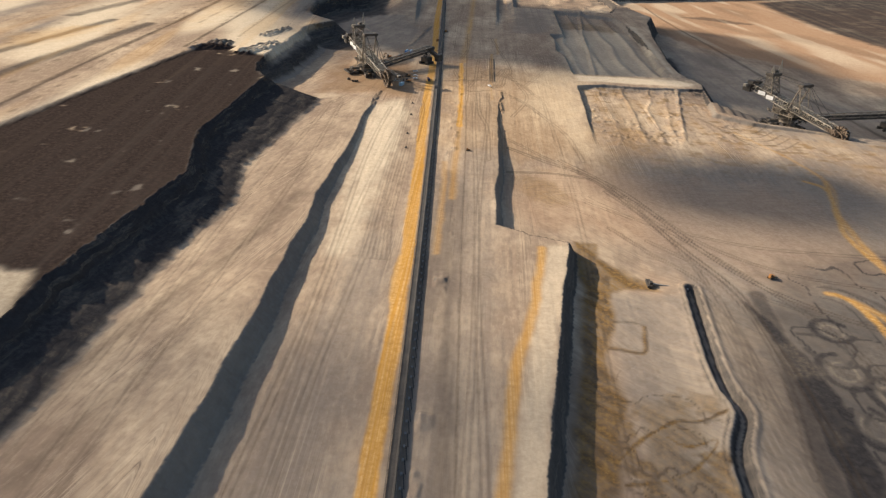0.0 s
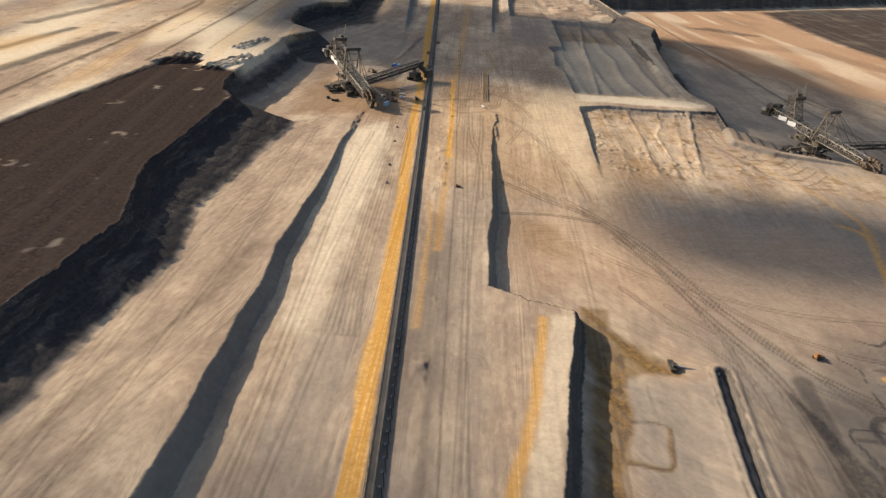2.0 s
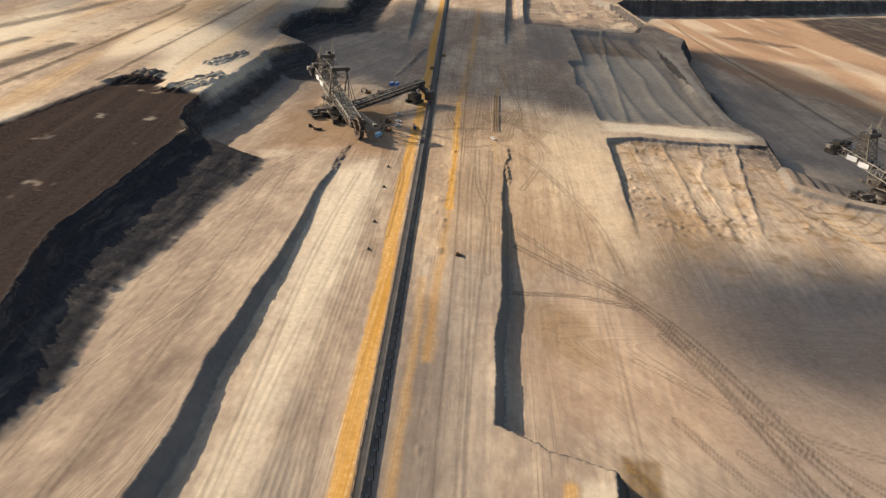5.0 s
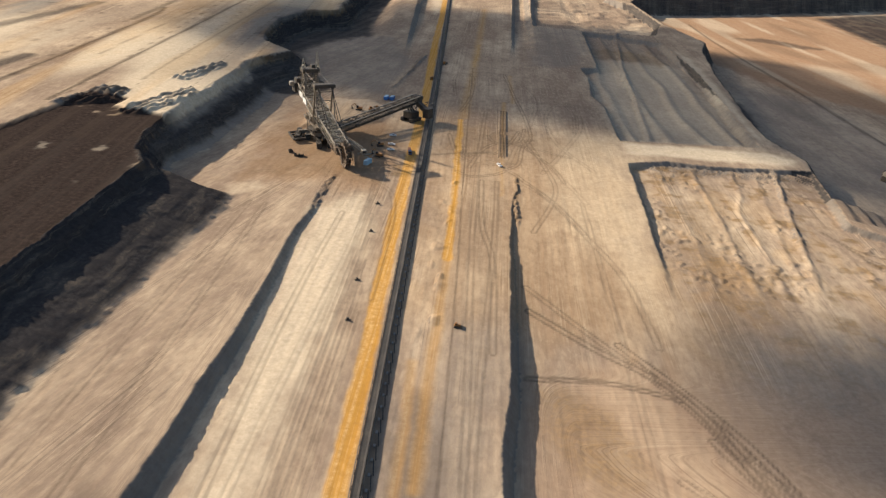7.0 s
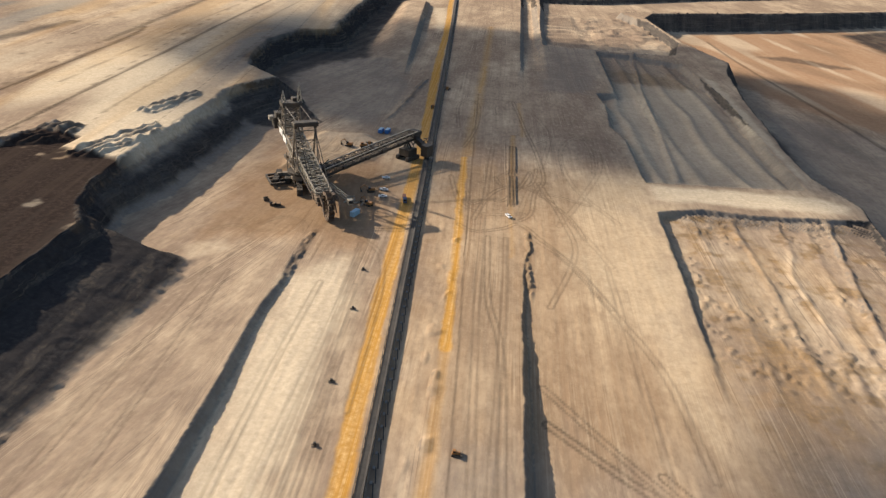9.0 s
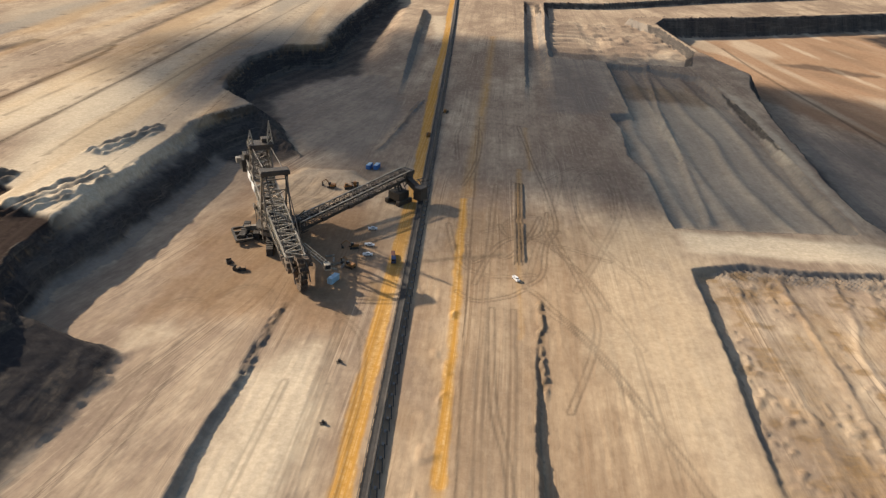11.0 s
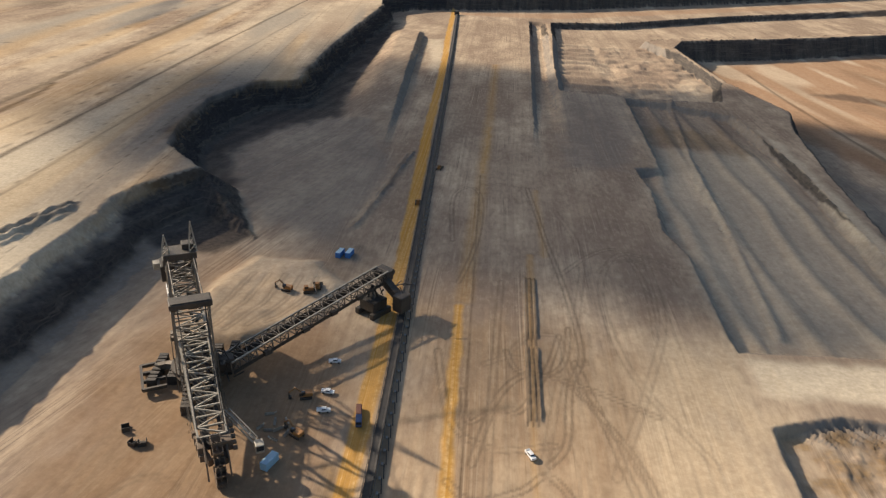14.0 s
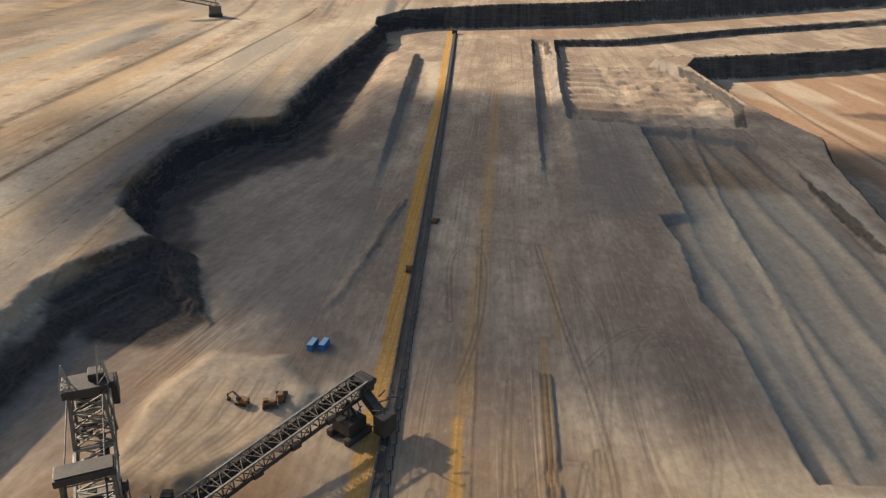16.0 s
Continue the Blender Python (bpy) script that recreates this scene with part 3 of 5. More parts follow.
# wheel tracks across the low ground and along the bench
ruts([(25.6, 488), (50, 466), (79, 442), (97, 395), (112, 348), (128, 302), (130.5, 264), (131, 213), (127, 150)], 2.8, 0.85, 0.7)
ruts([(60, 470), (95, 420), (125, 340), (150, 300), (190, 270)], 3.0, 0.9)
ruts([(24.7, 507), (48.6, 476), (76.7, 441), (89.6, 417), (104, 397), (128, 350), (170, 320), (240, 310)], 2.4, 0.7)
ruts([(24, 444), (52, 446), (78, 440)], 2.0, 0.8, 0.7)
ruts([(136, 300), (160, 285), (190, 280), (230, 290)], 2.6, 0.5)
ruts([(23, 624), (40, 600), (58, 556), (70, 520), (76, 470)], 2.8, 0.5)
ruts([(-58, 606), (-46, 590), (-41, 560), (-40, 530), (-39, 480)], 2.2, 0.5)
ruts([(16, 640), (24, 690), (34, 740), (40, 800), (30, 850)], 2.6, 0.32)
ruts([(60, 600), (40, 660), (24, 690), (8, 700), (-4, 694)], 2.6, 0.32)
ruts([(70, 650), (50, 700), (46, 760), (60, 800), (84, 790)], 2.6, 0.32)
ruts([(11, 450), (10, 520), (4, 560), (2, 620)], 2.4, 0.6)
for k in range(9):
    x0 = (-128, -117, -104, -66, -58, -50, 2, 8, 60)[k]
    top_y = (560, 560, 560, 560, 600, 560, 760, 620, 600)[k]
    ruts([(x0 + 3 * math.sin(k * 2.1 + i), 120 + (top_y - 120) * i / 6) for i in range(7)], 2.4, 0.35 + 0.04 * (k % 4))
ruts([(70, 400), (110, 370), (160, 352), (230, 350)], 2.8, 0.6)
ruts([(84, 420), (108, 372), (138, 318), (160, 270), (176, 200)], 2.8, 0.7)
ruts([(96, 352), (118, 322), (128, 280), (126, 230), (116, 180)], 2.4, 0.6)
ruts([(110, 300), (116, 270), (112, 240), (106, 215)], 2.2, 0.5)
ruts([(38, 640), (56, 690), (70, 740), (72, 800)], 2.8, 0.32)
ruts([(-6, 640), (2, 676), (14, 690), (34, 684), (56, 672)], 2.4, 0.55)
ruts([(-22, 700), (-14, 660), (0, 648), (20, 652)], 2.4, 0.5)
ruts([(30, 560), (44, 610), (40, 650), (30, 700)], 2.4, 0.5)
for k in range(5):
    ruts([(-118 + 7 * k, 690 + 4 * k), (-112 + 8 * k, 715 + 3 * k), (-108 + 7 * k, 745)], 2.0, 0.45, 0.6)
for k in range(7):
    ruts([(-57 + 2.4 * k, 600 - 22 * k), (-54 + 2.0 * k, 520 - 14 * k), (-53 + 2.0 * k, 420 - 12 * k), (-50 + 2.2 * k, 300)], 1.8, 0.4, 0.5)
for cx, cy, r in ((8, 286, 5), (-97, 606, 12), (-118, 596, 9), (20, 700, 14), (64, 770, 18)):
    ruts([(cx + r * math.cos(a * 0.7), cy + 1.3 * r * math.sin(a * 0.7)) for a in range(5)], 2.2, 0.28, 0.6)
# dark strips along the three soil ridges, painting in their shadows
for k in range(3):
    strip("track", [(12.2 + 2.0 * k, 766), (11.6 + 1.8 * k, 661)], 0.9, 0.35, 0.9, 0.2)
strip("brown", [(-2, 120), (-6, 230), (-10, 330), (-12, 420)], 7, 4, 0.35)
strip("track", [(1, 130), (-3, 330), (-5, 480), (-9, 640), (-14, 900)], 0.8, 0.5, 0.7, 0.3)
strip("coal_shade", [(-82, 555), (-81.5, 585), (-80.5, 610)], 2.4, 1.0, 0.55)
strip("coal_shade", [(21, 570), (21.5, 600), (22, 628)], 2.4, 1.0, 0.5)
strip("track", [(-332, 900), (-347, 1148), (-368, 1480), (-400, 1751)], 6, 2, 0.8, 0.5)
strip("brown", [(-290, 250), (-304.7, 438), (-311, 560), (-314.6, 754), (-323, 921), (-332, 972)], 4.5, 1.5, 0.75, 0.4)
strip("coal_shade", [(-335, 400), (-351, 513), (-342, 640), (-335, 740)], 13, 3, 0.75)
strip("coal_shade", [(-420, 470), (-394, 584), (-378, 749)], 11, 3, 0.75)
strip("coal_shade", [(-425, 760), (-415, 841), (-400, 970)], 14, 3, 0.65)
patch("ochre", [(-400, 590), (-372, 640), (-366, 720), (-400, 700), (-425, 640)], 12, 0.35)
patch("ochre", [(-300, 700), (-280, 900), (-300, 1100), (-330, 1000)], 20, 0.22)
patch("ochre", [(-240, 900), (-230, 1000), (-250, 1100), (-262, 980)], 14, 0.25)
strip("track", [(-262, 640), (-270, 879), (-278, 1106), (-287, 1635)], 3.0, 0.9, 1.0, 0.2)
strip("track", [(-232, 700), (-240, 900), (-246, 1100), (-250, 1400)], 1.6, 0.8, 0.6, 0.3)
strip("track", [(-292, 760), (-300, 960), (-306, 1300)], 1.6, 0.8, 0.6, 0.3)
strip("track", [(307, 1424), (312, 1200), (322, 921), (335, 738), (350, 600)], 4, 1.5, 0.85, 0.5)

ny, nx = X.shape
ground_mesh = bpy.data.meshes.new("ground")
ground_mesh.vertices.add(nx * ny)
ground_mesh.vertices.foreach_set("co", np.stack((X, Y, Z), -1).astype(np.float32).ravel())
index = np.arange(nx * ny).reshape(ny, nx)
quads = np.stack((index[:-1, :-1], index[:-1, 1:], index[1:, 1:], index[1:, :-1]), -1).reshape(-1, 4)
ground_mesh.loops.add(quads.size)
ground_mesh.loops.foreach_set("vertex_index", quads.astype(np.int32).ravel())
ground_mesh.polygons.add(len(quads))
ground_mesh.polygons.foreach_set("loop_start", np.arange(0, quads.size, 4, dtype=np.int32))
for name, keys in (("soil_a", ("ochre", "pale", "brown", "coal_shade")), ("soil_b", ("mud", "grey", "track", "red"))):
    layer = ground_mesh.attributes.new(name, "FLOAT_COLOR", "POINT")
    layer.data.foreach_set("color", np.stack([np.clip(soils[k], 0, 1) for k in keys], -1).astype(np.float32).ravel())
layer = ground_mesh.attributes.new("across", "FLOAT", "POINT")
layer.data.foreach_set("value", across.astype(np.float32).ravel())
ground_mesh.update(calc_edges=True)
ground_mesh.polygons.foreach_set("use_smooth", np.ones(len(quads), bool))
ground = tagged(new("ground", ground_mesh), "sandy floor and benches of an opencast mine with dark faces", "ground", kind="structure")


# ---- materials ----
class Nodes:
    def __init__(self, name):
        self.material = bpy.data.materials.new(name)
        self.material.use_nodes = True
        self.tree = self.material.node_tree
        self.shader = self.tree.nodes["Principled BSDF"]

    def link(self, value, socket):
        if isinstance(value, bpy.types.NodeSocket):
            self.tree.links.new(value, socket)
        else:
            socket.default_value = value

    def noise(self, vector, scale, detail=4, rough=0.6):
        n = self.tree.nodes.new("ShaderNodeTexNoise")
        self.link(vector, n.inputs["Vector"])
        n.inputs["Scale"].default_value, n.inputs["Detail"].default_value, n.inputs["Roughness"].default_value = scale, detail, rough
        return n.outputs["Fac"]

    def math(self, op, a, b=0.0, c=0.0, clamp=False):
        n = self.tree.nodes.new("ShaderNodeMath")
        n.operation, n.use_clamp = op, clamp
        for v, s in zip((a, b, c), n.inputs):
            self.link(v, s)
        return n.outputs[0]

    def ramp(self, value, low, high, to_low=0.0, to_high=1.0):
        n = self.tree.nodes.new("ShaderNodeMapRange")
        for v, s in zip((value, low, high, to_low, to_high), n.inputs):
            self.link(v, s)
        return n.outputs[0]

    def mix(self, fac, a, b, kind="MIX"):
        n = self.tree.nodes.new("ShaderNodeMix")
        n.data_type, n.blend_type = "RGBA", kind
        self.link(fac, n.inputs[0])
        self.link(a, n.inputs[6])
        self.link(b, n.inputs[7])
        return n.outputs[2]

    def scaled(self, vector, x, y, z):
        n = self.tree.nodes.new("ShaderNodeMapping")
        self.link(vector, n.inputs["Vector"])
        n.inputs["Scale"].default_value = (x, y, z)
        return n.outputs[0]

    def bump(self, height, strength, distance):
        n = self.tree.nodes.new("ShaderNodeBump")
        n.inputs["Strength"].default_value, n.inputs["Distance"].default_value = strength, distance
        self.link(height, n.inputs["Height"])
        self.link(n.outputs[0], self.shader.inputs["Normal"])


def soil_material():
    m = Nodes("soil")
    at = m.tree.nodes.new("ShaderNodeNewGeometry").outputs["Position"]
    split = []
    for name in ("soil_a", "soil_b"):
        a = m.tree.nodes.new("ShaderNodeAttribute")
        a.attribute_name = name
        sep = m.tree.nodes.new("ShaderNodeSeparateColor")
        m.link(a.outputs["Color"], sep.inputs[0])
        split += [sep.outputs[0], sep.outputs[1], sep.outputs[2], a.outputs["Alpha"]]
    ochre, pale, brown, coal_shade, mud, grey, track, red = split
    a = m.tree.nodes.new("ShaderNodeAttribute")
    a.attribute_name = "across"
    sep = m.tree.nodes.new("ShaderNodeSeparateXYZ")
    m.link(at, sep.inputs[0])
    lie = m.tree.nodes.new("ShaderNodeCombineXYZ")
    m.link(a.outputs["Fac"], lie.inputs[0])
    m.link(sep.outputs[1], lie.inputs[1])
    lie = lie.outputs[0]
    along = m.noise(m.scaled(lie, 1.0, 0.006, 1.0), 0.16, 3, 0.55)
    along_fine = m.noise(m.scaled(lie, 1.0, 0.005, 1.0), 1.15, 3, 0.6)
    worn = m.ramp(m.noise(m.scaled(lie, 1.0, 0.22, 1.0), 0.05, 4, 0.6), 0.5, 0.64)
    broad = m.noise(m.scaled(at, 1.0, 0.35, 1.0), 0.022, 4, 0.55)
    clods = m.noise(at, 0.5, 6, 0.65)
    rough = m.math("ADD", m.math("MULTIPLY", along, 0.5), m.math("MULTIPLY", clods, 0.5))
    blotch = m.noise(m.scaled(at, 1.0, 0.6, 1.0), 0.055, 6, 0.6)
    fine = m.noise(m.scaled(lie, 1.0, 0.3, 1.0), 0.45, 5, 0.65)
    c = m.mix(m.ramp(broad, 0.41, 0.62), (0.31, 0.236, 0.17, 1), (0.53, 0.42, 0.295, 1))
    c = m.mix(m.ramp(blotch, 0.44, 0.66, 0.0, 0.62), c, (0.25, 0.188, 0.14, 1))
    c = m.mix(m.ramp(fine, 0.48, 0.68, 0.0, 0.5), c, (0.24, 0.18, 0.135, 1))
    c = m.mix(m.ramp(fine, 0.48, 0.3, 0.0, 0.3), c, (0.60, 0.49, 0.35, 1))
    c = m.mix(m.math("MULTIPLY", m.ramp(along, 0.5, 0.62), 0.35), c, (0.25, 0.185, 0.14, 1))
    c = m.mix(m.math("MULTIPLY", m.ramp(along_fine, 0.575, 0.60), m.math("MULTIPLY", worn, 0.5)), c, (0.15, 0.12, 0.092, 1))
    c = m.mix(m.math("MULTIPLY", m.ramp(along_fine, 0.44, 0.36), m.math("MULTIPLY", worn, 0.5)), c, (0.58, 0.475, 0.34, 1))

    def lay(c, weight, colour, other, ragged=0.35):
        w = m.math("ADD", weight, m.math("MULTIPLY", m.math("SUBTRACT", rough, 0.5), m.math("MULTIPLY", weight, ragged * 4)), clamp=True)
        return m.mix(w, c, m.mix(m.ramp(clods, 0.35, 0.65), colour, other))

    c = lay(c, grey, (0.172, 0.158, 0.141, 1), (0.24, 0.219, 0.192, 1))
    c = lay(c, red, (0.34, 0.20, 0.115, 1), (0.42, 0.28, 0.175, 1))
    c = lay(c, pale, (0.58, 0.485, 0.35, 1), (0.70, 0.60, 0.44, 1), 0.2)
    c = lay(c, mud, (0.075, 0.045, 0.018, 1), (0.27, 0.17, 0.07, 1), 0.8)
    c = lay(c, brown, (0.026, 0.020, 0.018, 1), (0.054, 0.041, 0.035, 1), 0.15)
    strata = m.noise(m.scaled(at, 0.05, 0.05, 1.0), 0.55, 3, 0.6)
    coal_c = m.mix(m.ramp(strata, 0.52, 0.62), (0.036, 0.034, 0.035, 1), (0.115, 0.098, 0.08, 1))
    c = lay(c, coal_shade, (0.050, 0.047, 0.047, 1), coal_c, 0.2)
    c = lay(c, ochre, (0.48, 0.255, 0.055, 1), m.mix(m.ramp(along_fine, 0.4, 0.58), (0.62, 0.42, 0.19, 1), (0.50, 0.27, 0.065, 1)), 0.3)
    c = m.mix(m.math("MULTIPLY", track, m.ramp(clods, 0.3, 0.6, 0.5, 1.0)), c, m.mix(0.85, c, (0.055, 0.043, 0.034, 1)))
    c = m.mix(m.ramp(m.noise(at, 0.17, 5, 0.7), 0.42, 0.7, 0.0, 0.3), c, m.mix(1.0, c, (0.55, 0.52, 0.5, 1), "MULTIPLY"))
    m.link(c, m.shader.inputs["Base Color"])
    m.shader.inputs["Roughness"].default_value = 0.95
    m.shader.inputs["Specular IOR Level"].default_value = 0.0
    relief = m.math("ADD", m.math("MULTIPLY", m.math("MULTIPLY", along_fine, worn), 0.3), m.math("MULTIPLY", clods, 0.6))
    m.bump(relief, 0.45, 0.45)
    return m.material


def plain(name, colour, rough=0.6, metal=0.0, dirt=0.35, scale=0.6, dirt_colour=(0.13, 0.10, 0.07, 1)):
    """Paint or metal with dust and rust lying on it."""
    m = Nodes(name)
    at = m.tree.nodes.new("ShaderNodeTexCoord").outputs["Object"]
    big, small = m.noise(at, scale * 0.3, 4, 0.6), m.noise(at, scale * 3, 5, 0.7)
    c = m.mix(m.ramp(big, 0.4, 0.7, 0.0, dirt), (*colour, 1), dirt_colour)
    c = m.mix(m.ramp(small, 0.45, 0.75, 0.0, dirt), c, m.mix(1.0, c, (0.45, 0.42, 0.40, 1), "MULTIPLY"))
    m.link(c, m.shader.inputs["Base Color"])
    m.link(m.ramp(small, 0.3, 0.7, rough - 0.12, min(1.0, rough + 0.15)), m.shader.inputs["Roughness"])
    m.shader.inputs["Metallic"].default_value = metal
    m.bump(small, 0.3, 0.05)
    return m.material


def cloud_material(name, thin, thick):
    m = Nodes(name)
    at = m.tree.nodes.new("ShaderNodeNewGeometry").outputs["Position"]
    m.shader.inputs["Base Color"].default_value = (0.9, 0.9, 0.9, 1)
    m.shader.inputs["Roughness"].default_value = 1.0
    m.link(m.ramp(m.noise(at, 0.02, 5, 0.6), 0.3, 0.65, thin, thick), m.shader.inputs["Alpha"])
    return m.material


ground_mesh.materials.append(soil_material())
STEEL = plain("weathered_steel", (0.17, 0.145, 0.115), 0.65, 0.2, 0.5)
STEEL_LIGHT = plain("pale_painted_steel", (0.36, 0.33, 0.27), 0.6, 0.1, 0.5)
STEEL_DUSTY = plain("soil_caked_steel", (0.135, 0.098, 0.068), 0.8, 0.1, 0.5)
STEEL_DARK = plain("dark_greasy_steel", (0.040, 0.036, 0.032), 0.65, 0.2, 0.4)
WHITE = plain("white_paint", (0.8, 0.8, 0.78), 0.4, 0.0, 0.15)
RUBBER = plain("black_rubber", (0.02, 0.02, 0.02), 0.75, 0.0, 0.4, 1.0, (0.07, 0.055, 0.04, 1))
BELT = plain("dusty_belt_rubber", (0.026, 0.025, 0.024), 0.9, 0.0, 0.35, 0.4, (0.12, 0.10, 0.08, 1))
BLUE = plain("blue_paint", (0.06, 0.20, 0.50), 0.45, 0.0, 0.25)
LORRY_BLUE = plain("dark_blue_paint", (0.03, 0.07, 0.18), 0.5, 0.0, 0.4)
BLUE_PALE = plain("pale_blue_paint", (0.36, 0.55, 0.68), 0.5, 0.0, 0.25)
YELLOW = plain("yellow_paint", (0.33, 0.15, 0.04), 0.55, 0.0, 0.5)
RUST = plain("rusty_red_paint", (0.13, 0.05, 0.035), 0.75, 0.1, 0.5)
GLASS_DARK = plain("dark_window_glass", (0.02, 0.025, 0.03), 0.12, 0.0, 0.1)
CONCRETE = plain("grey_concrete", (0.36, 0.34, 0.31), 0.9, 0.0, 0.4)
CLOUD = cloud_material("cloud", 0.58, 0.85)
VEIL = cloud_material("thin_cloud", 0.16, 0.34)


# ---- building helpers ----
def part(name, bm, material, parent, label=""):
    mesh = bpy.data.meshes.new(name)
    bm.to_mesh(mesh)
    bm.free()
    mesh.materials.append(material)
    ob = new(name, mesh)
    ob.parent = parent
    return tagged(ob, label)


def thing(name, at, turn, label, category, group="", kind=""):
    ob = new(name)
    ob.empty_display_size = 0.5
    ob.matrix_world = pose(at[0], at[1], at[2], 0, 0, turn)
    return tagged(ob, label, category, group, kind)


def box(bm, centre, size, m=None, bevel=0.0):
    made = bmesh.ops.create_cube(bm, size=1.0, matrix=(m or Matrix()) @ Matrix.Translation(centre) @ Matrix.Diagonal((*size, 1)))
    if bevel:
        edges = list({e for v in made["verts"] for e in v.link_edges})
        bmesh.ops.bevel(bm, geom=edges, offset=bevel, segments=2, affect="EDGES", profile=0.6)


def beam(bm, a, b, w=0.4, h=None):
    a, b = Vector(a), Vector(b)
    d = b - a
    if d.length < 1e-4:
        return
    m = Matrix.Translation((a + b) / 2) @ d.to_track_quat("Z", "Y").to_matrix().to_4x4()
    bmesh.ops.create_cube(bm, size=1.0, matrix=m @ Matrix.Diagonal((w, h or w, d.length, 1)))


def tube(bm, a, b, r, r2=None, n=12):
    a, b = Vector(a), Vector(b)
    d = b - a
    m = Matrix.Translation((a + b) / 2) @ d.to_track_quat("Z", "Y").to_matrix().to_4x4()
    bmesh.ops.create_cone(bm, cap_ends=True, segments=n, radius1=r, radius2=r if r2 is None else r2, depth=d.length, matrix=m)


def truss(bm, a, b, width, height, bays, w=0.45, width_b=None, height_b=None):
    """A box girder of chords, posts and diagonals from a to b (the middles of its lower side)."""
    a, b = Vector(a), Vector(b)
    along = (b - a).normalized()
    side = along.cross(Vector((0, 0, 1))).normalized()
    up = side.cross(along).normalized()
    rows = []
    for i in range(bays + 1):
        s = i / bays
        p, hw = a.lerp(b, s), (width + ((width_b or width) - width) * s) / 2
        hh = height + ((height_b or height) - height) * s
        rows.append((p - side * hw, p + side * hw, p + side * hw + up * hh, p - side * hw + up * hh))
    for i, r in enumerate(rows):
        for k in range(4):
            beam(bm, r[k], r[(k + 1) % 4], w * 0.7)
        if i:
            q = rows[i - 1]
            for k in range(4):
                beam(bm, q[k], r[k], w)
                j = (k + 1) % 4
                if i % 2:
                    beam(bm, q[k], r[j], w * 0.6)
                else:
                    beam(bm, q[j], r[k], w * 0.6)


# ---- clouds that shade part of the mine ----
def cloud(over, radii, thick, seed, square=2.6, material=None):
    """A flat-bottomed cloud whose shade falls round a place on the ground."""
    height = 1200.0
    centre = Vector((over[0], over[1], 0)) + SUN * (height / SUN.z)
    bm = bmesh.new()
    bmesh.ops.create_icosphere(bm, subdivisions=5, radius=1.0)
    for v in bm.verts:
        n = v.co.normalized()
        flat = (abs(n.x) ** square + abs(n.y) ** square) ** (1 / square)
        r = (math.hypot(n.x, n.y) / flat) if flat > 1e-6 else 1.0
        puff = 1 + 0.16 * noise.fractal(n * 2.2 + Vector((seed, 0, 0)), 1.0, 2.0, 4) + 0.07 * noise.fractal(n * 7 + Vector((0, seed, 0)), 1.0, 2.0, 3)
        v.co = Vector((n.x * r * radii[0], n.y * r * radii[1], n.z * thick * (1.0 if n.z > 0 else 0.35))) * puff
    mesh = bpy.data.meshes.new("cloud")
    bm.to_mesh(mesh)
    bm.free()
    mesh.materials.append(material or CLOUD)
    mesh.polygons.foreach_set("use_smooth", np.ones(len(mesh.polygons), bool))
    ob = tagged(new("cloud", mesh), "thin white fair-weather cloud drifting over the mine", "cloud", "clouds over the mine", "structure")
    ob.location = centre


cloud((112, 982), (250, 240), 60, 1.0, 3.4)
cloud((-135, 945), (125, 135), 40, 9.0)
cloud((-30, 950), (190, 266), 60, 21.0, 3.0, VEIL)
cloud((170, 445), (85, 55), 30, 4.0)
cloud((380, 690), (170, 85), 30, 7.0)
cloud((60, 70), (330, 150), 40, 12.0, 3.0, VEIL)

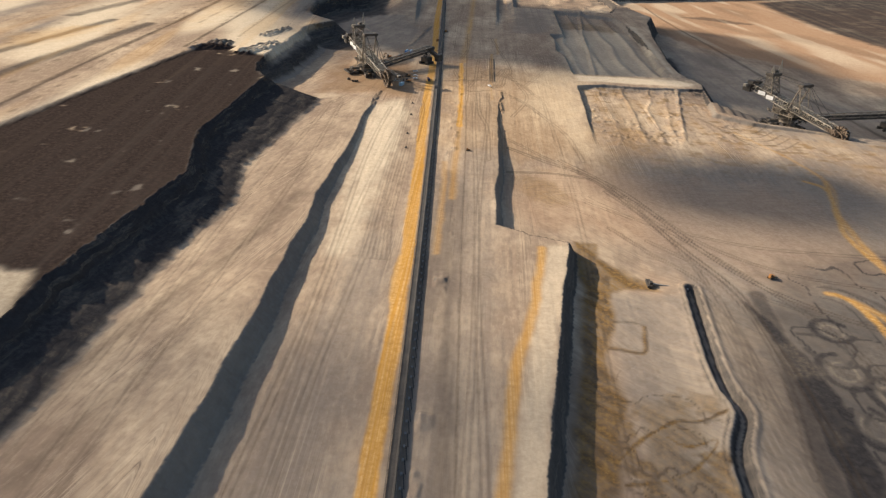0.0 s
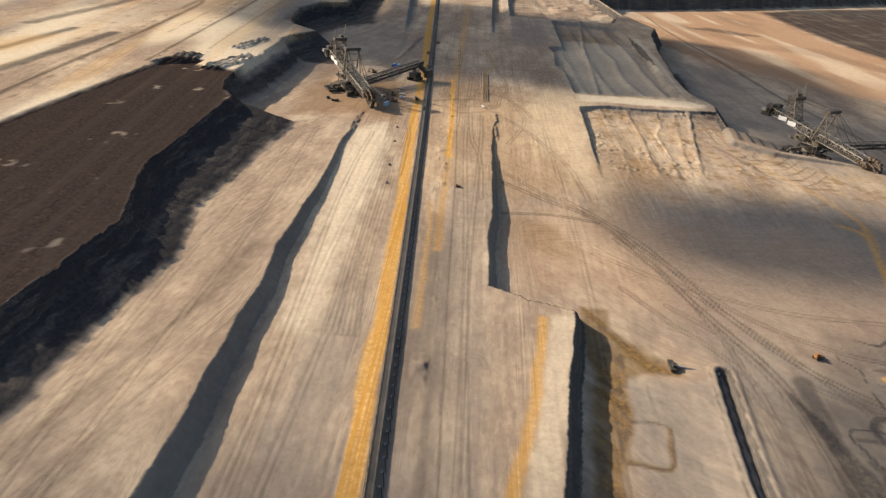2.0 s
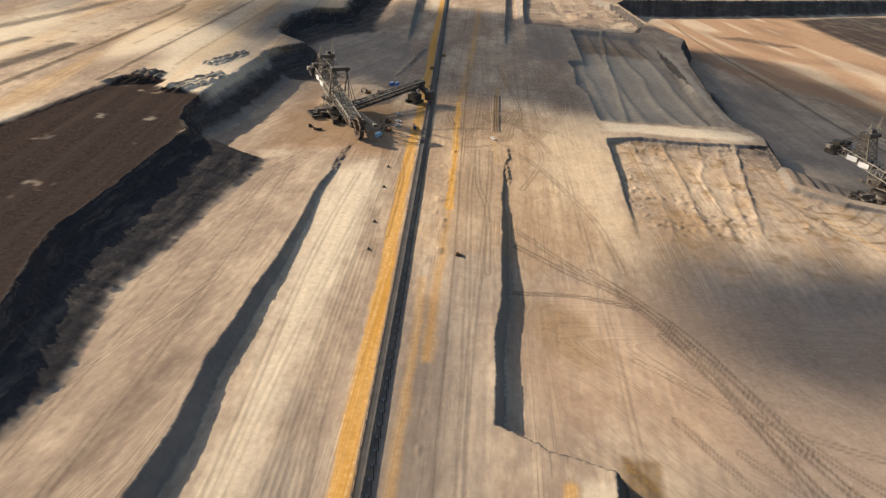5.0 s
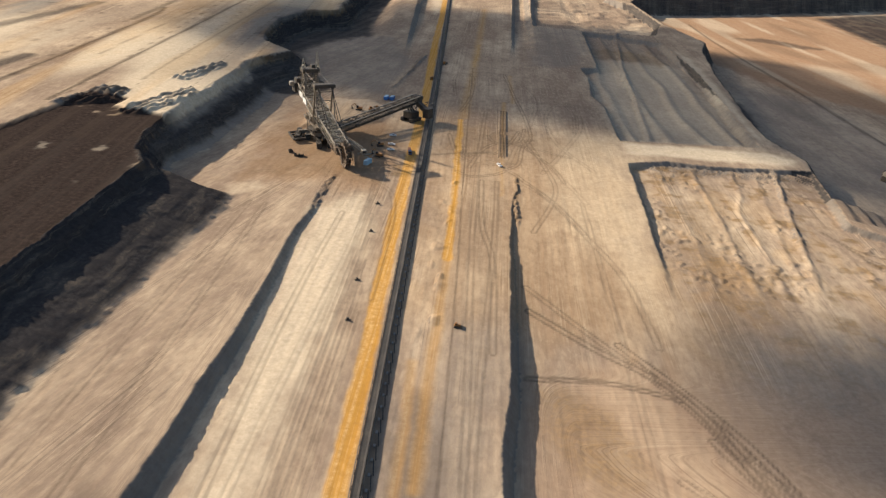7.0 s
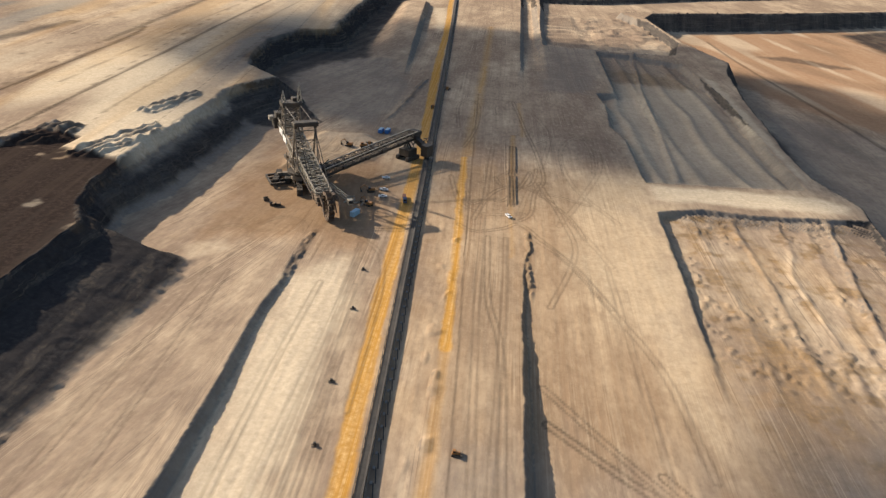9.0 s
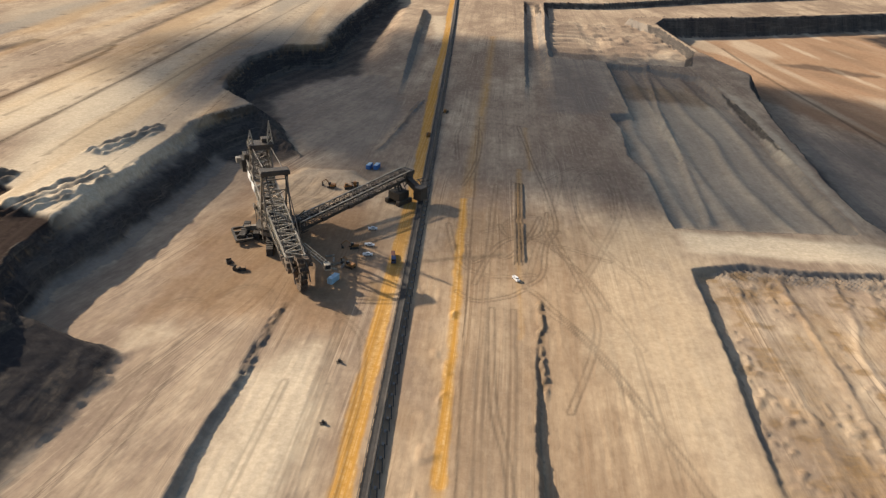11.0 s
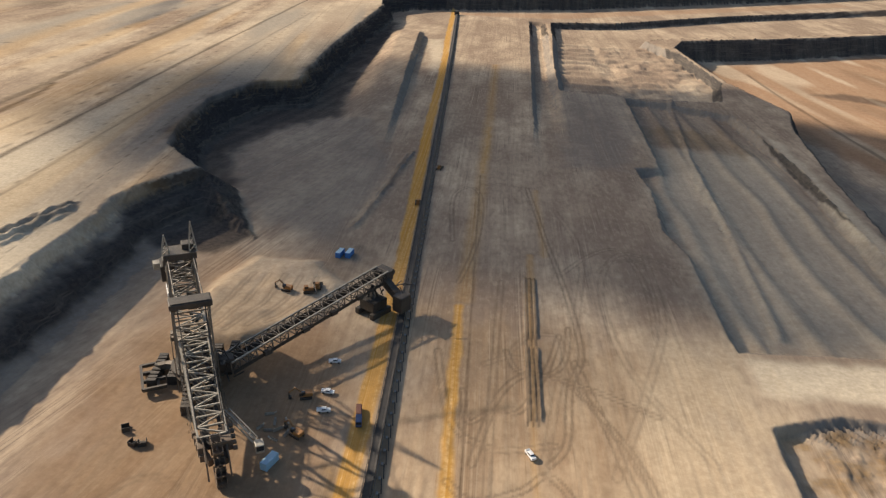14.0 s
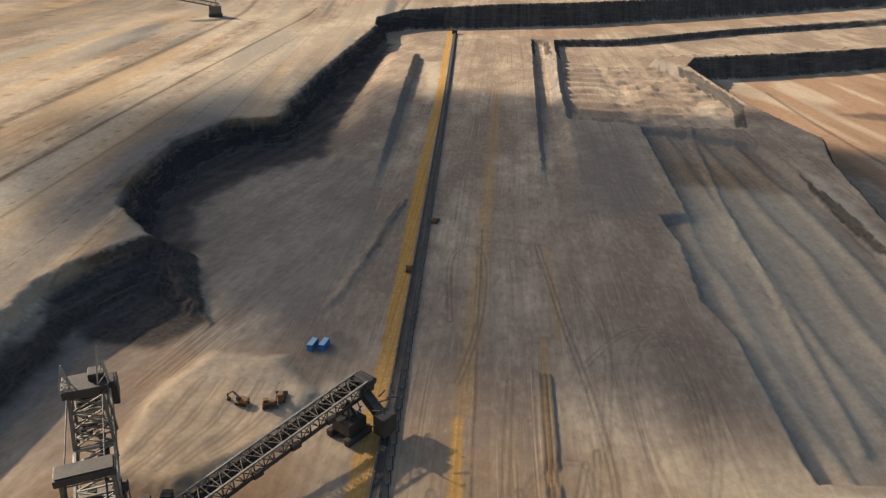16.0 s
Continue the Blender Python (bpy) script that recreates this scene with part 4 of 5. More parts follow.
# ---- belt conveyor ----
def build_conveyor():
    y0, y1, pitch = 60, 1610, 6.0
    base = thing("belt_conveyor", (belt_x(700), 700, 0), 0, "long black rubber belt conveyor on low steel trestles", "conveyor")
    o = Vector((belt_x(700), 700, 0))
    n = int((y1 - y0) / pitch)
    pts = [Vector((belt_x(y0 + i * pitch), y0 + i * pitch, ground_at(belt_x(y0 + i * pitch), y0 + i * pitch))) - o for i in range(n + 1)]
    for name, off, half, z, mat in (("belt", 0, 1.25, 1.9, BELT), ("return_belt", 0, 1.1, 0.9, RUBBER)):
        bm = bmesh.new()
        prev = None
        for p in pts:
            row = [bm.verts.new(p + Vector((off + half * k, 0, z + 0.35 * abs(k) * (name == "belt")))) for k in (-1, -0.45, 0.45, 1)]
            row += [bm.verts.new(v.co - Vector((0, 0, 0.1))) for v in reversed(row)]
            if prev:
                for k in range(8):
                    bm.faces.new((prev[k], row[k], row[(k + 1) % 8], prev[(k + 1) % 8]))
            prev = row
        part(name, bm, mat, base)
    for x in (-1.7, 1.7):
        bm = bmesh.new()
        for a, b in zip(pts, pts[1:]):
            beam(bm, a + Vector((x, 0, 1.7)), b + Vector((x, 0, 1.7)), 0.28, 0.4)
        part("stringer", bm, STEEL, base)
    bm = bmesh.new()
    for x, w in ((-1.7, 0.3), (1.7, 0.3)):
        box(bm, (x, 0, 0.9), (w, 0.35, 1.8))
    box(bm, (0, 0, 1.45), (3.4, 0.25, 0.25))
    mesh = bpy.data.meshes.new("trestle")
    bm.to_mesh(mesh)
    bm.free()
    mesh.materials.append(STEEL)
    for p in pts[::1][:290]:
        t = new("trestle", mesh)
        t.parent, t.location = base, p
    bm = bmesh.new()
    box(bm, (0, 0, 0.3), (0.7, 1.1, 0.6), None, 0.06)
    foot_mesh = bpy.data.meshes.new("foot")
    bm.to_mesh(foot_mesh)
    bm.free()
    foot_mesh.materials.append(CONCRETE)
    for p in pts:
        f = new("foot", foot_mesh)
        f.parent, f.location = base, p + Vector((2.6, 0, 0))
    bm = bmesh.new()
    for a, b in zip(pts, pts[1:]):
        beam(bm, a + Vector((3.8, 0, 0.35)), b + Vector((3.2, 0, 0.35)), 0.35)
    part("cable_tray", bm, STEEL_DARK, base)
    head = pts[-1]
    bm = bmesh.new()
    box(bm, head + Vector((0, 2, 3)), (7, 9, 6), bevel=0.3)
    part("drive_house", bm, STEEL_DARK, base)


build_conveyor()


# ---- bucket wheel excavator ----
def excavator(at, turn, boom_foot, boom_turn, name_label, reach=78.0):
    """Local x runs to the bucket wheel. boom_turn: degrees from there to the discharge boom."""
    base = thing("bucket_wheel_excavator", at, turn, name_label, "excavator", "bucket wheel excavators")
    # crawlers
    for cx, cy, yaw in ((-9, -12, 0), (-9, -5.5, 0), (-9, 7, 0), (-9, 13, 0), (9, -4, 8), (9, 3, 8)):
        m = pose(cx, cy, 0, 0, 0, yaw - 20)
        bm = bmesh.new()
        for i in range(26):
            s = i / 26 * 2 * math.pi
            px = 7.5 * max(-1, min(1, 1.35 * math.cos(s)))
            pz = 1.75 + 1.6 * max(-1, min(1, 1.5 * math.sin(s)))
            box(bm, (px, 0, pz), (1.5, 3.0, 0.45), m, 0.05)
        tr = part("crawler_track", bm, STEEL_DARK, base)
        bm = bmesh.new()
        box(bm, (0, 0, 1.8), (12, 1.6, 2.0), m, 0.2)
        for i in range(6):
            tube(bm, m @ Vector((-5.5 + 2.2 * i, -1.4, 1.3)), m @ Vector((-5.5 + 2.2 * i, 1.4, 1.3)), 0.8)
        part("track_frame", bm, STEEL, base)
    bm = bmesh.new()
    for a, b in (((-9, -9, 3.4), (0, 0, 6)), ((-9, 10, 3.4), (0, 0, 6)), ((9, 0, 3.4), (0, 0, 6)), ((-9, -12, 3.4), (-9, 13, 3.4))):
        beam(bm, a, b, 2.0, 2.2)
    tube(bm, (0, 0, 4), (0, 0, 7), 6.5, 6.0, 28)
    part("undercarriage", bm, STEEL, base)
    bm = bmesh.new()
    tube(bm, (0, 0, 7), (0, 0, 8.2), 8.0, 8.0, 32)
    part("turntable", bm, STEEL_DARK, base)
    bm = bmesh.new()
    box(bm, (-4, 0, 10.0), (24, 11, 1.0), None, 0.15)
    box(bm, (-8, -3.2, 12.5), (9, 4, 4), None, 0.2)
    box(bm, (-6, 3.2, 12.0), (7, 4, 3), None, 0.2)
    box(bm, (4, 0, 12.5), (5, 6, 4.5), None, 0.2)
    for x in (-15, -10, -5, 0, 5, 8):
        for y in (-5.4, 5.4):
            beam(bm, (x, y, 10.5), (x, y, 11.7), 0.12)
    for y in (-5.4, 5.4):
        beam(bm, (-16, y, 11.7), (8, y, 11.7), 0.12)
    part("slewing_platform", bm, STEEL, base)
    # bucket wheel boom
    hub = Vector((50, 0.5, 7.2))
    bm = bmesh.new()
    truss(bm, (2, 0, 15), (44, 0, 8.0), 9.0, 5.5, 11, 0.62, 8.0, 4.5)
    part("wheel_boom", bm, STEEL_LIGHT, base)
    bm = bmesh.new()
    for a, b in zip([(2 + 4 * i, 0) for i in range(11)], [(6 + 4 * i, 0) for i in range(11)]):
        za, zb = 16 - 7 * (a[0] - 2) / 42, 16 - 7 * (b[0] - 2) / 42
        beam(bm, (a[0], -1.5, za), (b[0], -1.5, zb), 2.2, 0.3)
        beam(bm, (a[0], 2.8, za), (b[0], 2.8, zb), 1.0, 0.15)
    part("boom_belt", bm, RUBBER, base)
    bm = bmesh.new()
    box(bm, (45, 3.4, 10.5), (7, 3.2, 3.6), None, 0.3)
    box(bm, (45, -3.6, 9.8), (6, 2.0, 3.0), None, 0.3)
    tube(bm, (47, 2.2, 8.6), (52, 2.2, 8.2), 1.6, 1.3)
    beam(bm, (43, -3.4, 8.5), (51, -1.6, 7.8), 1.2, 2.2)
    beam(bm, (43, 3.4, 8.5), (51, 2.6, 7.8), 1.2, 2.2)
    for k in range(5):
        box(bm, (40 + 2.1 * k, -4.6 + 0.25 * k, 10.2 - 0.5 * k), (1.3, 1.5, 2.2 + 0.5 * (k % 2)), None, 0.15)
        tube(bm, (41 + 2 * k, 4.9, 11.6 - 0.45 * k), (41 + 2 * k, 6.2, 11.6 - 0.45 * k), 0.7)
    for y in (-2.9, 3.3):
        beam(bm, (42, y, 12.6), (53, y, 9.4), 0.5, 1.1)
        beam(bm, (53, y, 9.4), (55.5, y, 5.4), 0.45, 0.9)
    part("wheel_drive", bm, STEEL_DUSTY, base, "soil-caked steel gearbox and motors beside the wheel")
    bm = bmesh.new()
    for r, w in ((5.6, 1.6), (2.0, 2.4)):
        prev = None
        for i in range(29):
            a = i / 28 * 2 * math.pi
            p = hub + Vector((math.cos(a) * r, 0, math.sin(a) * r))
            if prev is not None:
                beam(bm, prev, p, 0.5, w)
            prev = p
    for i in range(14):
        a = i / 14 * 2 * math.pi
        beam(bm, hub, hub + Vector((math.cos(a) * 5.4, 0, math.sin(a) * 5.4)), 0.45, 0.9)
    wheel = part("bucket_wheel", bm, STEEL_DUSTY, base, "bucket wheel caked with brown soil")
    for i in range(14):
        a = (i + 0.5) / 14 * 2 * math.pi
        m = Matrix.Translation(hub + Vector((math.cos(a) * 6.4, 0, math.sin(a) * 6.4))) @ Matrix.Rotation(-a, 4, "Y")
        bm = bmesh.new()
        for y in (-1.35, 1.35):
            box(bm, (0, y, 0), (1.9, 0.16, 2.1), m)
        box(bm, (0, 0, -1.0), (1.9, 2.8, 0.16), m)
        box(bm, (-0.9, 0, -0.1), (0.16, 2.8, 1.9), m)
        for y in (-1.1, -0.35, 0.35, 1.1):
            box(bm, (1.15, y, -0.95), (0.6, 0.25, 0.2), m)
        part("bucket", bm, STEEL_DUSTY, wheel)
    # driver's cab on an arm
    bm = bmesh.new()
    for dy in (-0.7, 0.7):
        beam(bm, (35, 5.5 + dy, 11.5), (46.5, 11.6 + dy, 8.0), 0.42)
        beam(bm, (35, 5.5 + dy, 13.2), (46.5, 11.6 + dy, 9.6), 0.3)
    for i in range(6):
        q = i / 5
        beam(bm, (35 + 11.5 * q, 4.8 + 6.1 * q, 11.5 - 3.5 * q), (35 + 11.5 * q, 6.2 + 6.1 * q, 13.2 - 3.6 * q), 0.2)
    box(bm, (48, 12.4, 7.4), (3.2, 2.6, 2.8), None, 0.25)
    cab = part("operator_cab", bm, STEEL_LIGHT, base)
    bm = bmesh.new()
    box(bm, (49.62, 12.4, 7.7), (0.1, 2.2, 1.6))
    box(bm, (48.2, 13.72, 7.7), (2.4, 0.1, 1.4))
    part("window", bm, GLASS_DARK, cab)
    # counterweight boom
    bm = bmesh.new()
    truss(bm, (0, 0, 15), (-40, 0, 22.5), 10.0, 5.5, 9, 0.6, 9.0, 5.0)
    part("counterweight_boom", bm, STEEL_LIGHT, base)
    bm = bmesh.new()
    box(bm, (-43, 0, 23.5), (8, 13, 6.5), None, 0.4)
    box(bm, (-41, -3, 28.2), (6, 5, 3), None, 0.3)
    box(bm, (-40, 4, 28), (5, 4, 2.6), None, 0.3)
    part("counterweight", bm, STEEL_DARK, base)
    for x, z in ((-18, 20.5), (-27, 22.2)):
        bm = bmesh.new()
        box(bm, (x, -5.3, z), (7.5, 0.4, 3.2), None, 0.05)
        part("side_panel", bm, WHITE, base, "white sheet-metal side panel")
    bm = bmesh.new()
    box(bm, (-43.5, -7.6, 25.6), (3.6, 2.4, 2.6), None, 0.2)
    part("winch_house", bm, STEEL_LIGHT, base, "beige sheet-metal winch house")
    # front gantry with its dark head
    bm = bmesh.new()
    for y in (-5.5, 5.5):
        beam(bm, (2, y, 14), (9, y, 36), 1.0, 0.9)
        beam(bm, (14, y, 14), (9, y, 36), 0.6)
        for i in range(5):
            z = 17 + 4 * i
            beam(bm, (2 + 7 * (z - 14) / 22, y, z), (14 - 5 * (z + 2 - 14) / 22, y, z + 2), 0.3)
    for z in (20, 27, 33):
        x = 2 + 7 * (z - 14) / 22
        beam(bm, (x, -5.5, z), (x, 5.5, z), 0.5)
    beam(bm, (4, -5.5, 20), (6.4, 5.5, 27), 0.35)
    beam(bm, (4, 5.5, 20), (6.4, -5.5, 27), 0.35)
    part("front_gantry", bm, STEEL, base)
    bm = bmesh.new()
    box(bm, (9, 0, 37), (5.6, 13, 1.9), None, 0.25)
    box(bm, (9, 0, 38.1), (4.6, 12, 0.25), None, 0.06)
    part("gantry_head", bm, STEEL_DARK, base, "dark steel box head of the gantry")
    for y in (-5.2, 5.2):
        bm = bmesh.new()
        tube(bm, (9, y - 0.7, 35.6), (9, y + 0.7, 35.6), 1.1)
        part("sheave", bm, STEEL_DARK, base)
    # rear pylon with two spires
    bm = bmesh.new()
    legs = [(-16, -5), (-16, 5), (-28, 5), (-28, -5)]
    heads = [(-21, -4), (-21, 4), (-26, 4), (-26, -4)]
    for k in range(4):
        lo, hi = Vector((*legs[k], 19.5)), Vector((*heads[k], 38))
        lo2, hi2 = Vector((*legs[(k + 1) % 4], 19.5)), Vector((*heads[(k + 1) % 4], 38))
        beam(bm, lo, hi, 0.8)
        for i in range(4):
            beam(bm, lo.lerp(hi, i / 4), lo2.lerp(hi2, (i + 1) / 4), 0.35)
            beam(bm, lo2.lerp(hi2, i / 4), lo.lerp(hi, (i + 1) / 4), 0.35)
            beam(bm, lo.lerp(hi, (i + 1) / 4), lo2.lerp(hi2, (i + 1) / 4), 0.4)
    part("rear_pylon", bm, STEEL, base)
    bm = bmesh.new()
    box(bm, (-23.5, 0, 39), (8, 11, 2.4), None, 0.25)
    box(bm, (-25, 3, 41), (4, 4, 2), None, 0.2)
    part("pylon_head", bm, STEEL_DARK, base)
    for y, z in ((4.5, 51), (-4.5, 47)):
        bm = bmesh.new()
        tip = Vector((-22, y, z))
        feet = [Vector((-22 + dx, y + dy, 40)) for dx, dy in ((-1.3, -1.3), (1.3, -1.3), (1.3, 1.3), (-1.3, 1.3))]
        for k in range(4):
            beam(bm, feet[k], tip, 0.3)
            for i in range(3):
                beam(bm, feet[k].lerp(tip, i / 4), feet[(k + 1) % 4].lerp(tip, (i + 1) / 4), 0.2)
        part("spire", bm, STEEL_LIGHT, base)
    for y in (-4.2, 4.2):
        for a, b in (((9, y, 38), (42, y * 0.9, 13.5)), ((9, y, 38), (28, y * 0.9, 16.5)), ((9, y, 37.5), (-21, y, 39)), ((-26, y, 39), (-42, y, 28)), ((-26, y, 38), (-40, y, 26))):
            bm = bmesh.new()
            tube(bm, a, b, 0.2, n=6)
            part("stay_cable", bm, STEEL_DARK, base)
    # discharge boom
    turn_m = Matrix.Translation((boom_foot[0], boom_foot[1], 0)) @ Matrix.Rotation(radians(boom_turn), 4, "Z")
    lo, hi = 6.0, 11.5
    foot, tip = turn_m @ Vector((0, 0, lo)), turn_m @ Vector((reach, 0, hi))
    bm = bmesh.new()
    truss(bm, foot, tip, 6.4, 3.8, 22, 0.42)
    part("discharge_boom", bm, STEEL, base)
    side = (turn_m.to_3x3() @ Vector((0, 1, 0))).normalized()
    for s in (-1, 1):
        bm = bmesh.new()
        beam(bm, foot + side * 3.2 * s + Vector((0, 0, 4.1)), tip + side * 3.2 * s + Vector((0, 0, 4.1)), 0.55, 0.3)
        part("top_rail", bm, STEEL_LIGHT, base)
        bm = bmesh.new()
        beam(bm, foot + side * 4.0 * s + Vector((0, 0, 0.3)), tip + side * 4.0 * s + Vector((0, 0, 0.3)), 0.12, 1.4)
        for i in range(23):
            p = foot.lerp(tip, i / 22) + side * 4.6 * s
            beam(bm, p, p + Vector((0, 0, 1.3)), 0.1)
        beam(bm, foot + side * 4.6 * s + Vector((0, 0, 1.5)), tip + side * 4.6 * s + Vector((0, 0, 1.5)), 0.1)
        part("walkway", bm, STEEL_DARK, base)
    bm = bmesh.new()
    beam(bm, foot + Vector((0, 0, 2.2)), tip + Vector((0, 0, 2.2)), 0.3, 2.6)
    part("discharge_belt", bm, RUBBER, base)
    for i in (4, 9, 13, 17):
        bm = bmesh.new()
        m = Matrix.Translation(foot.lerp(tip, i / 22)) @ turn_m.to_3x3().to_4x4()
        box(bm, (0, -4.4, 0.9), (3.2, 1.6, 1.8), m, 0.12)
        part("switch_box", bm, STEEL_DARK, base)
        bm = bmesh.new()
        box(bm, (1.0, 3.8, 0.2), (2.2, 1.4, 1.4), m, 0.12)
        part("cable_drum", bm, STEEL, base)
    # link from the slewing platform to the boom's foot
    bm = bmesh.new()
    link = Vector((boom_foot[0], boom_foot[1], 0)) * 0.35
    truss(bm, Vector((link.x, link.y, 8.8)), foot + Vector((0, 0, 0.5)), 5.0, 4.0, 3, 0.45)
    box(bm, foot + Vector((0, 0, 2.6)), (4.4, 5.2, 4.6), None, 0.4)
    tangle = random.Random(9)
    for k in range(22):
        a = foot + Vector((tangle.uniform(-6, 6), tangle.uniform(-6, 6), tangle.uniform(-3, 7)))
        beam(bm, a, a + Vector((tangle.uniform(-4, 4), tangle.uniform(-4, 4), tangle.uniform(-3, 3))), 0.35)
        if k % 3 == 0:
            box(bm, a, (tangle.uniform(1, 2.4), tangle.uniform(1, 2.4), tangle.uniform(0.8, 2)), None, 0.1)
    part("transfer_chute", bm, STEEL_DARK, base)
    m = Matrix.Translation(tip) @ turn_m.to_3x3().to_4x4()
    bm = bmesh.new()
    box(bm, (0.5, 0, 1.6), (4.5, 7.4, 4.2), m, 0.4)
    tube(bm, m @ Vector((2.8, -3.2, 2.4)), m @ Vector((2.8, 3.2, 2.4)), 1.5)
    part("discharge_head", bm, STEEL_DARK, base)
    bm = bmesh.new()
    beam(bm, m @ Vector((-1, -2, 0)), m @ Vector((-3, -12, -3.5)), 3.0, 3.4)
    box(bm, (-4, -14.5, -4.5), (6.0, 5.0, 7.0), m, 0.5)
    tangle = random.Random(8)
    for k in range(16):
        a = Vector((tangle.uniform(-10, 4), tangle.uniform(-15, 5), tangle.uniform(-5, 6)))
        beam(bm, m @ a, m @ (a + Vector((tangle.uniform(-4, 4), tangle.uniform(-4, 4), tangle.uniform(-4, 2)))), 0.35)
    part("loading_hopper", bm, STEEL_DARK, base, "dark steel loading hopper over the conveyor belt")
    bm = bmesh.new()
    box(bm, (-9, -3.5, -hi + 4.6), (8, 8, 4.6), m, 0.4)
    for dx in (-12, -6):
        for dy in (-7, 0):
            beam(bm, m @ Vector((dx, dy, -hi + 1.5)), m @ Vector((-8, -2, 0)), 0.7)
    for dy in (-7.5, 0.5):
        box(bm, (-9, dy, -hi + 1.4), (11, 2.4, 2.6), m, 0.5)
    part("support_car", bm, STEEL_DARK, base, "dark steel crawler car under the discharge boom")
    # ladder frame of the outrigger, lying beside the crawlers
    bm = bmesh.new()
    for y in (-12.5, -17.5):
        beam(bm, (-13, y, 2.0), (1.5, y, 2.0), 0.9, 1.2)
    for x in (-13, -8.2, -3.3, 1.5):
        beam(bm, (x, -17.5, 2.0), (x, -10, 2.2), 0.9, 1.2)
    part("outrigger", bm, STEEL_DARK, base)
    # cluttered decks: motors, winches, stairs
    rng = random.Random(5)
    for k in range(40):
        bm = bmesh.new()
        x, y = rng.uniform(-16, 10), rng.uniform(-6.5, 6.5)
        box(bm, (x, y, 10.6 + rng.uniform(0, 4)), (rng.uniform(0.6, 2.6), rng.uniform(0.6, 2.2), rng.uniform(0.5, 2.4)), None, 0.06)
        part("deck_cabinet", bm, STEEL if k % 3 else STEEL_DARK, base)
    for k in range(10):
        bm = bmesh.new()
        x, y = rng.uniform(-16, 10), rng.choice((-6.6, 6.6))
        beam(bm, (x, y, 3.5), (x + rng.uniform(-3, 3), y, 16), 0.3)
        part("prop", bm, STEEL, base)
    for k in range(20):
        bm = bmesh.new()
        q = k / 19
        x, z = 2 - 42 * q, 17 + 7.5 * q
        box(bm, (x, rng.uniform(-3, 3), z + rng.uniform(0, 2)), (rng.uniform(0.6, 2.4), rng.uniform(0.8, 3), rng.uniform(0.5, 2.0)), None, 0.06)
        part("winch", bm, STEEL_DARK, base)
    for s in (-1, 1):
        bm = bmesh.new()
        beam(bm, (3, 5.6 * s, 16.2), (42, 5.0 * s, 9.6), 0.15, 1.2)
        for i in range(14):
            x = 3 + 3 * i
            z = 16.2 - 6.6 * (x - 3) / 39
            beam(bm, (x, 6.0 * s, z), (x, 6.0 * s, z + 1.3), 0.1)
        beam(bm, (3, 6.0 * s, 17.5), (42, 5.5 * s, 10.9), 0.1)
        part("boom_walkway", bm, STEEL_DARK, base)
    return base


excavator((-102.2, 666.9, ground_at(-102.2, 666.9)), -61.5, (3.9, 9.5), 118.0, "huge weathered steel bucket wheel excavator beside the conveyor")
excavator((264, 609, ground_at(264, 609)), -60.0, (5.3, 12.0), 67.0, "bucket wheel excavator with white panels on the deep floor", 84.0)


# ---- vehicles and small things ----
def pickup(x, y, turn, label="white pickup truck parked on the mine floor"):
    v = thing("pickup_truck", (x, y, ground_at(x, y)), turn, label, "car", "white vehicles")
    v.scale = (0.88, 0.88, 0.88)
    bm = bmesh.new()
    box(bm, (0, 0, 0.75), (5.2, 1.9, 0.6), None, 0.12)
    box(bm, (1.7, 0, 1.12), (1.7, 1.8, 0.35), None, 0.12)
    for sy in (-0.88, 0.88):
        box(bm, (-1.6, sy, 1.2), (2.0, 0.1, 0.4))
    box(bm, (-2.55, 0, 1.2), (0.1, 1.8, 0.4))
    body = part("body", bm, WHITE, v)
    bm = bmesh.new()
    box(bm, (0.1, 0, 1.5), (2.0, 1.7, 0.75), None, 0.22)
    part("cab", bm, WHITE, v)
    bm = bmesh.new()
    box(bm, (1.02, 0, 1.52), (0.2, 1.5, 0.5))
    for sy in (-0.85, 0.85):
        box(bm, (0.1, sy, 1.55), (1.5, 0.06, 0.42))
    part("window", bm, GLASS_DARK, v)
    for wx in (-1.6, 1.6):
        for wy in (-0.85, 0.85):
            bm = bmesh.new()
            tube(bm, (wx, wy - 0.13, 0.4), (wx, wy + 0.13, 0.4), 0.4, n=14)
            part("wheel", bm, RUBBER, v)
    return v


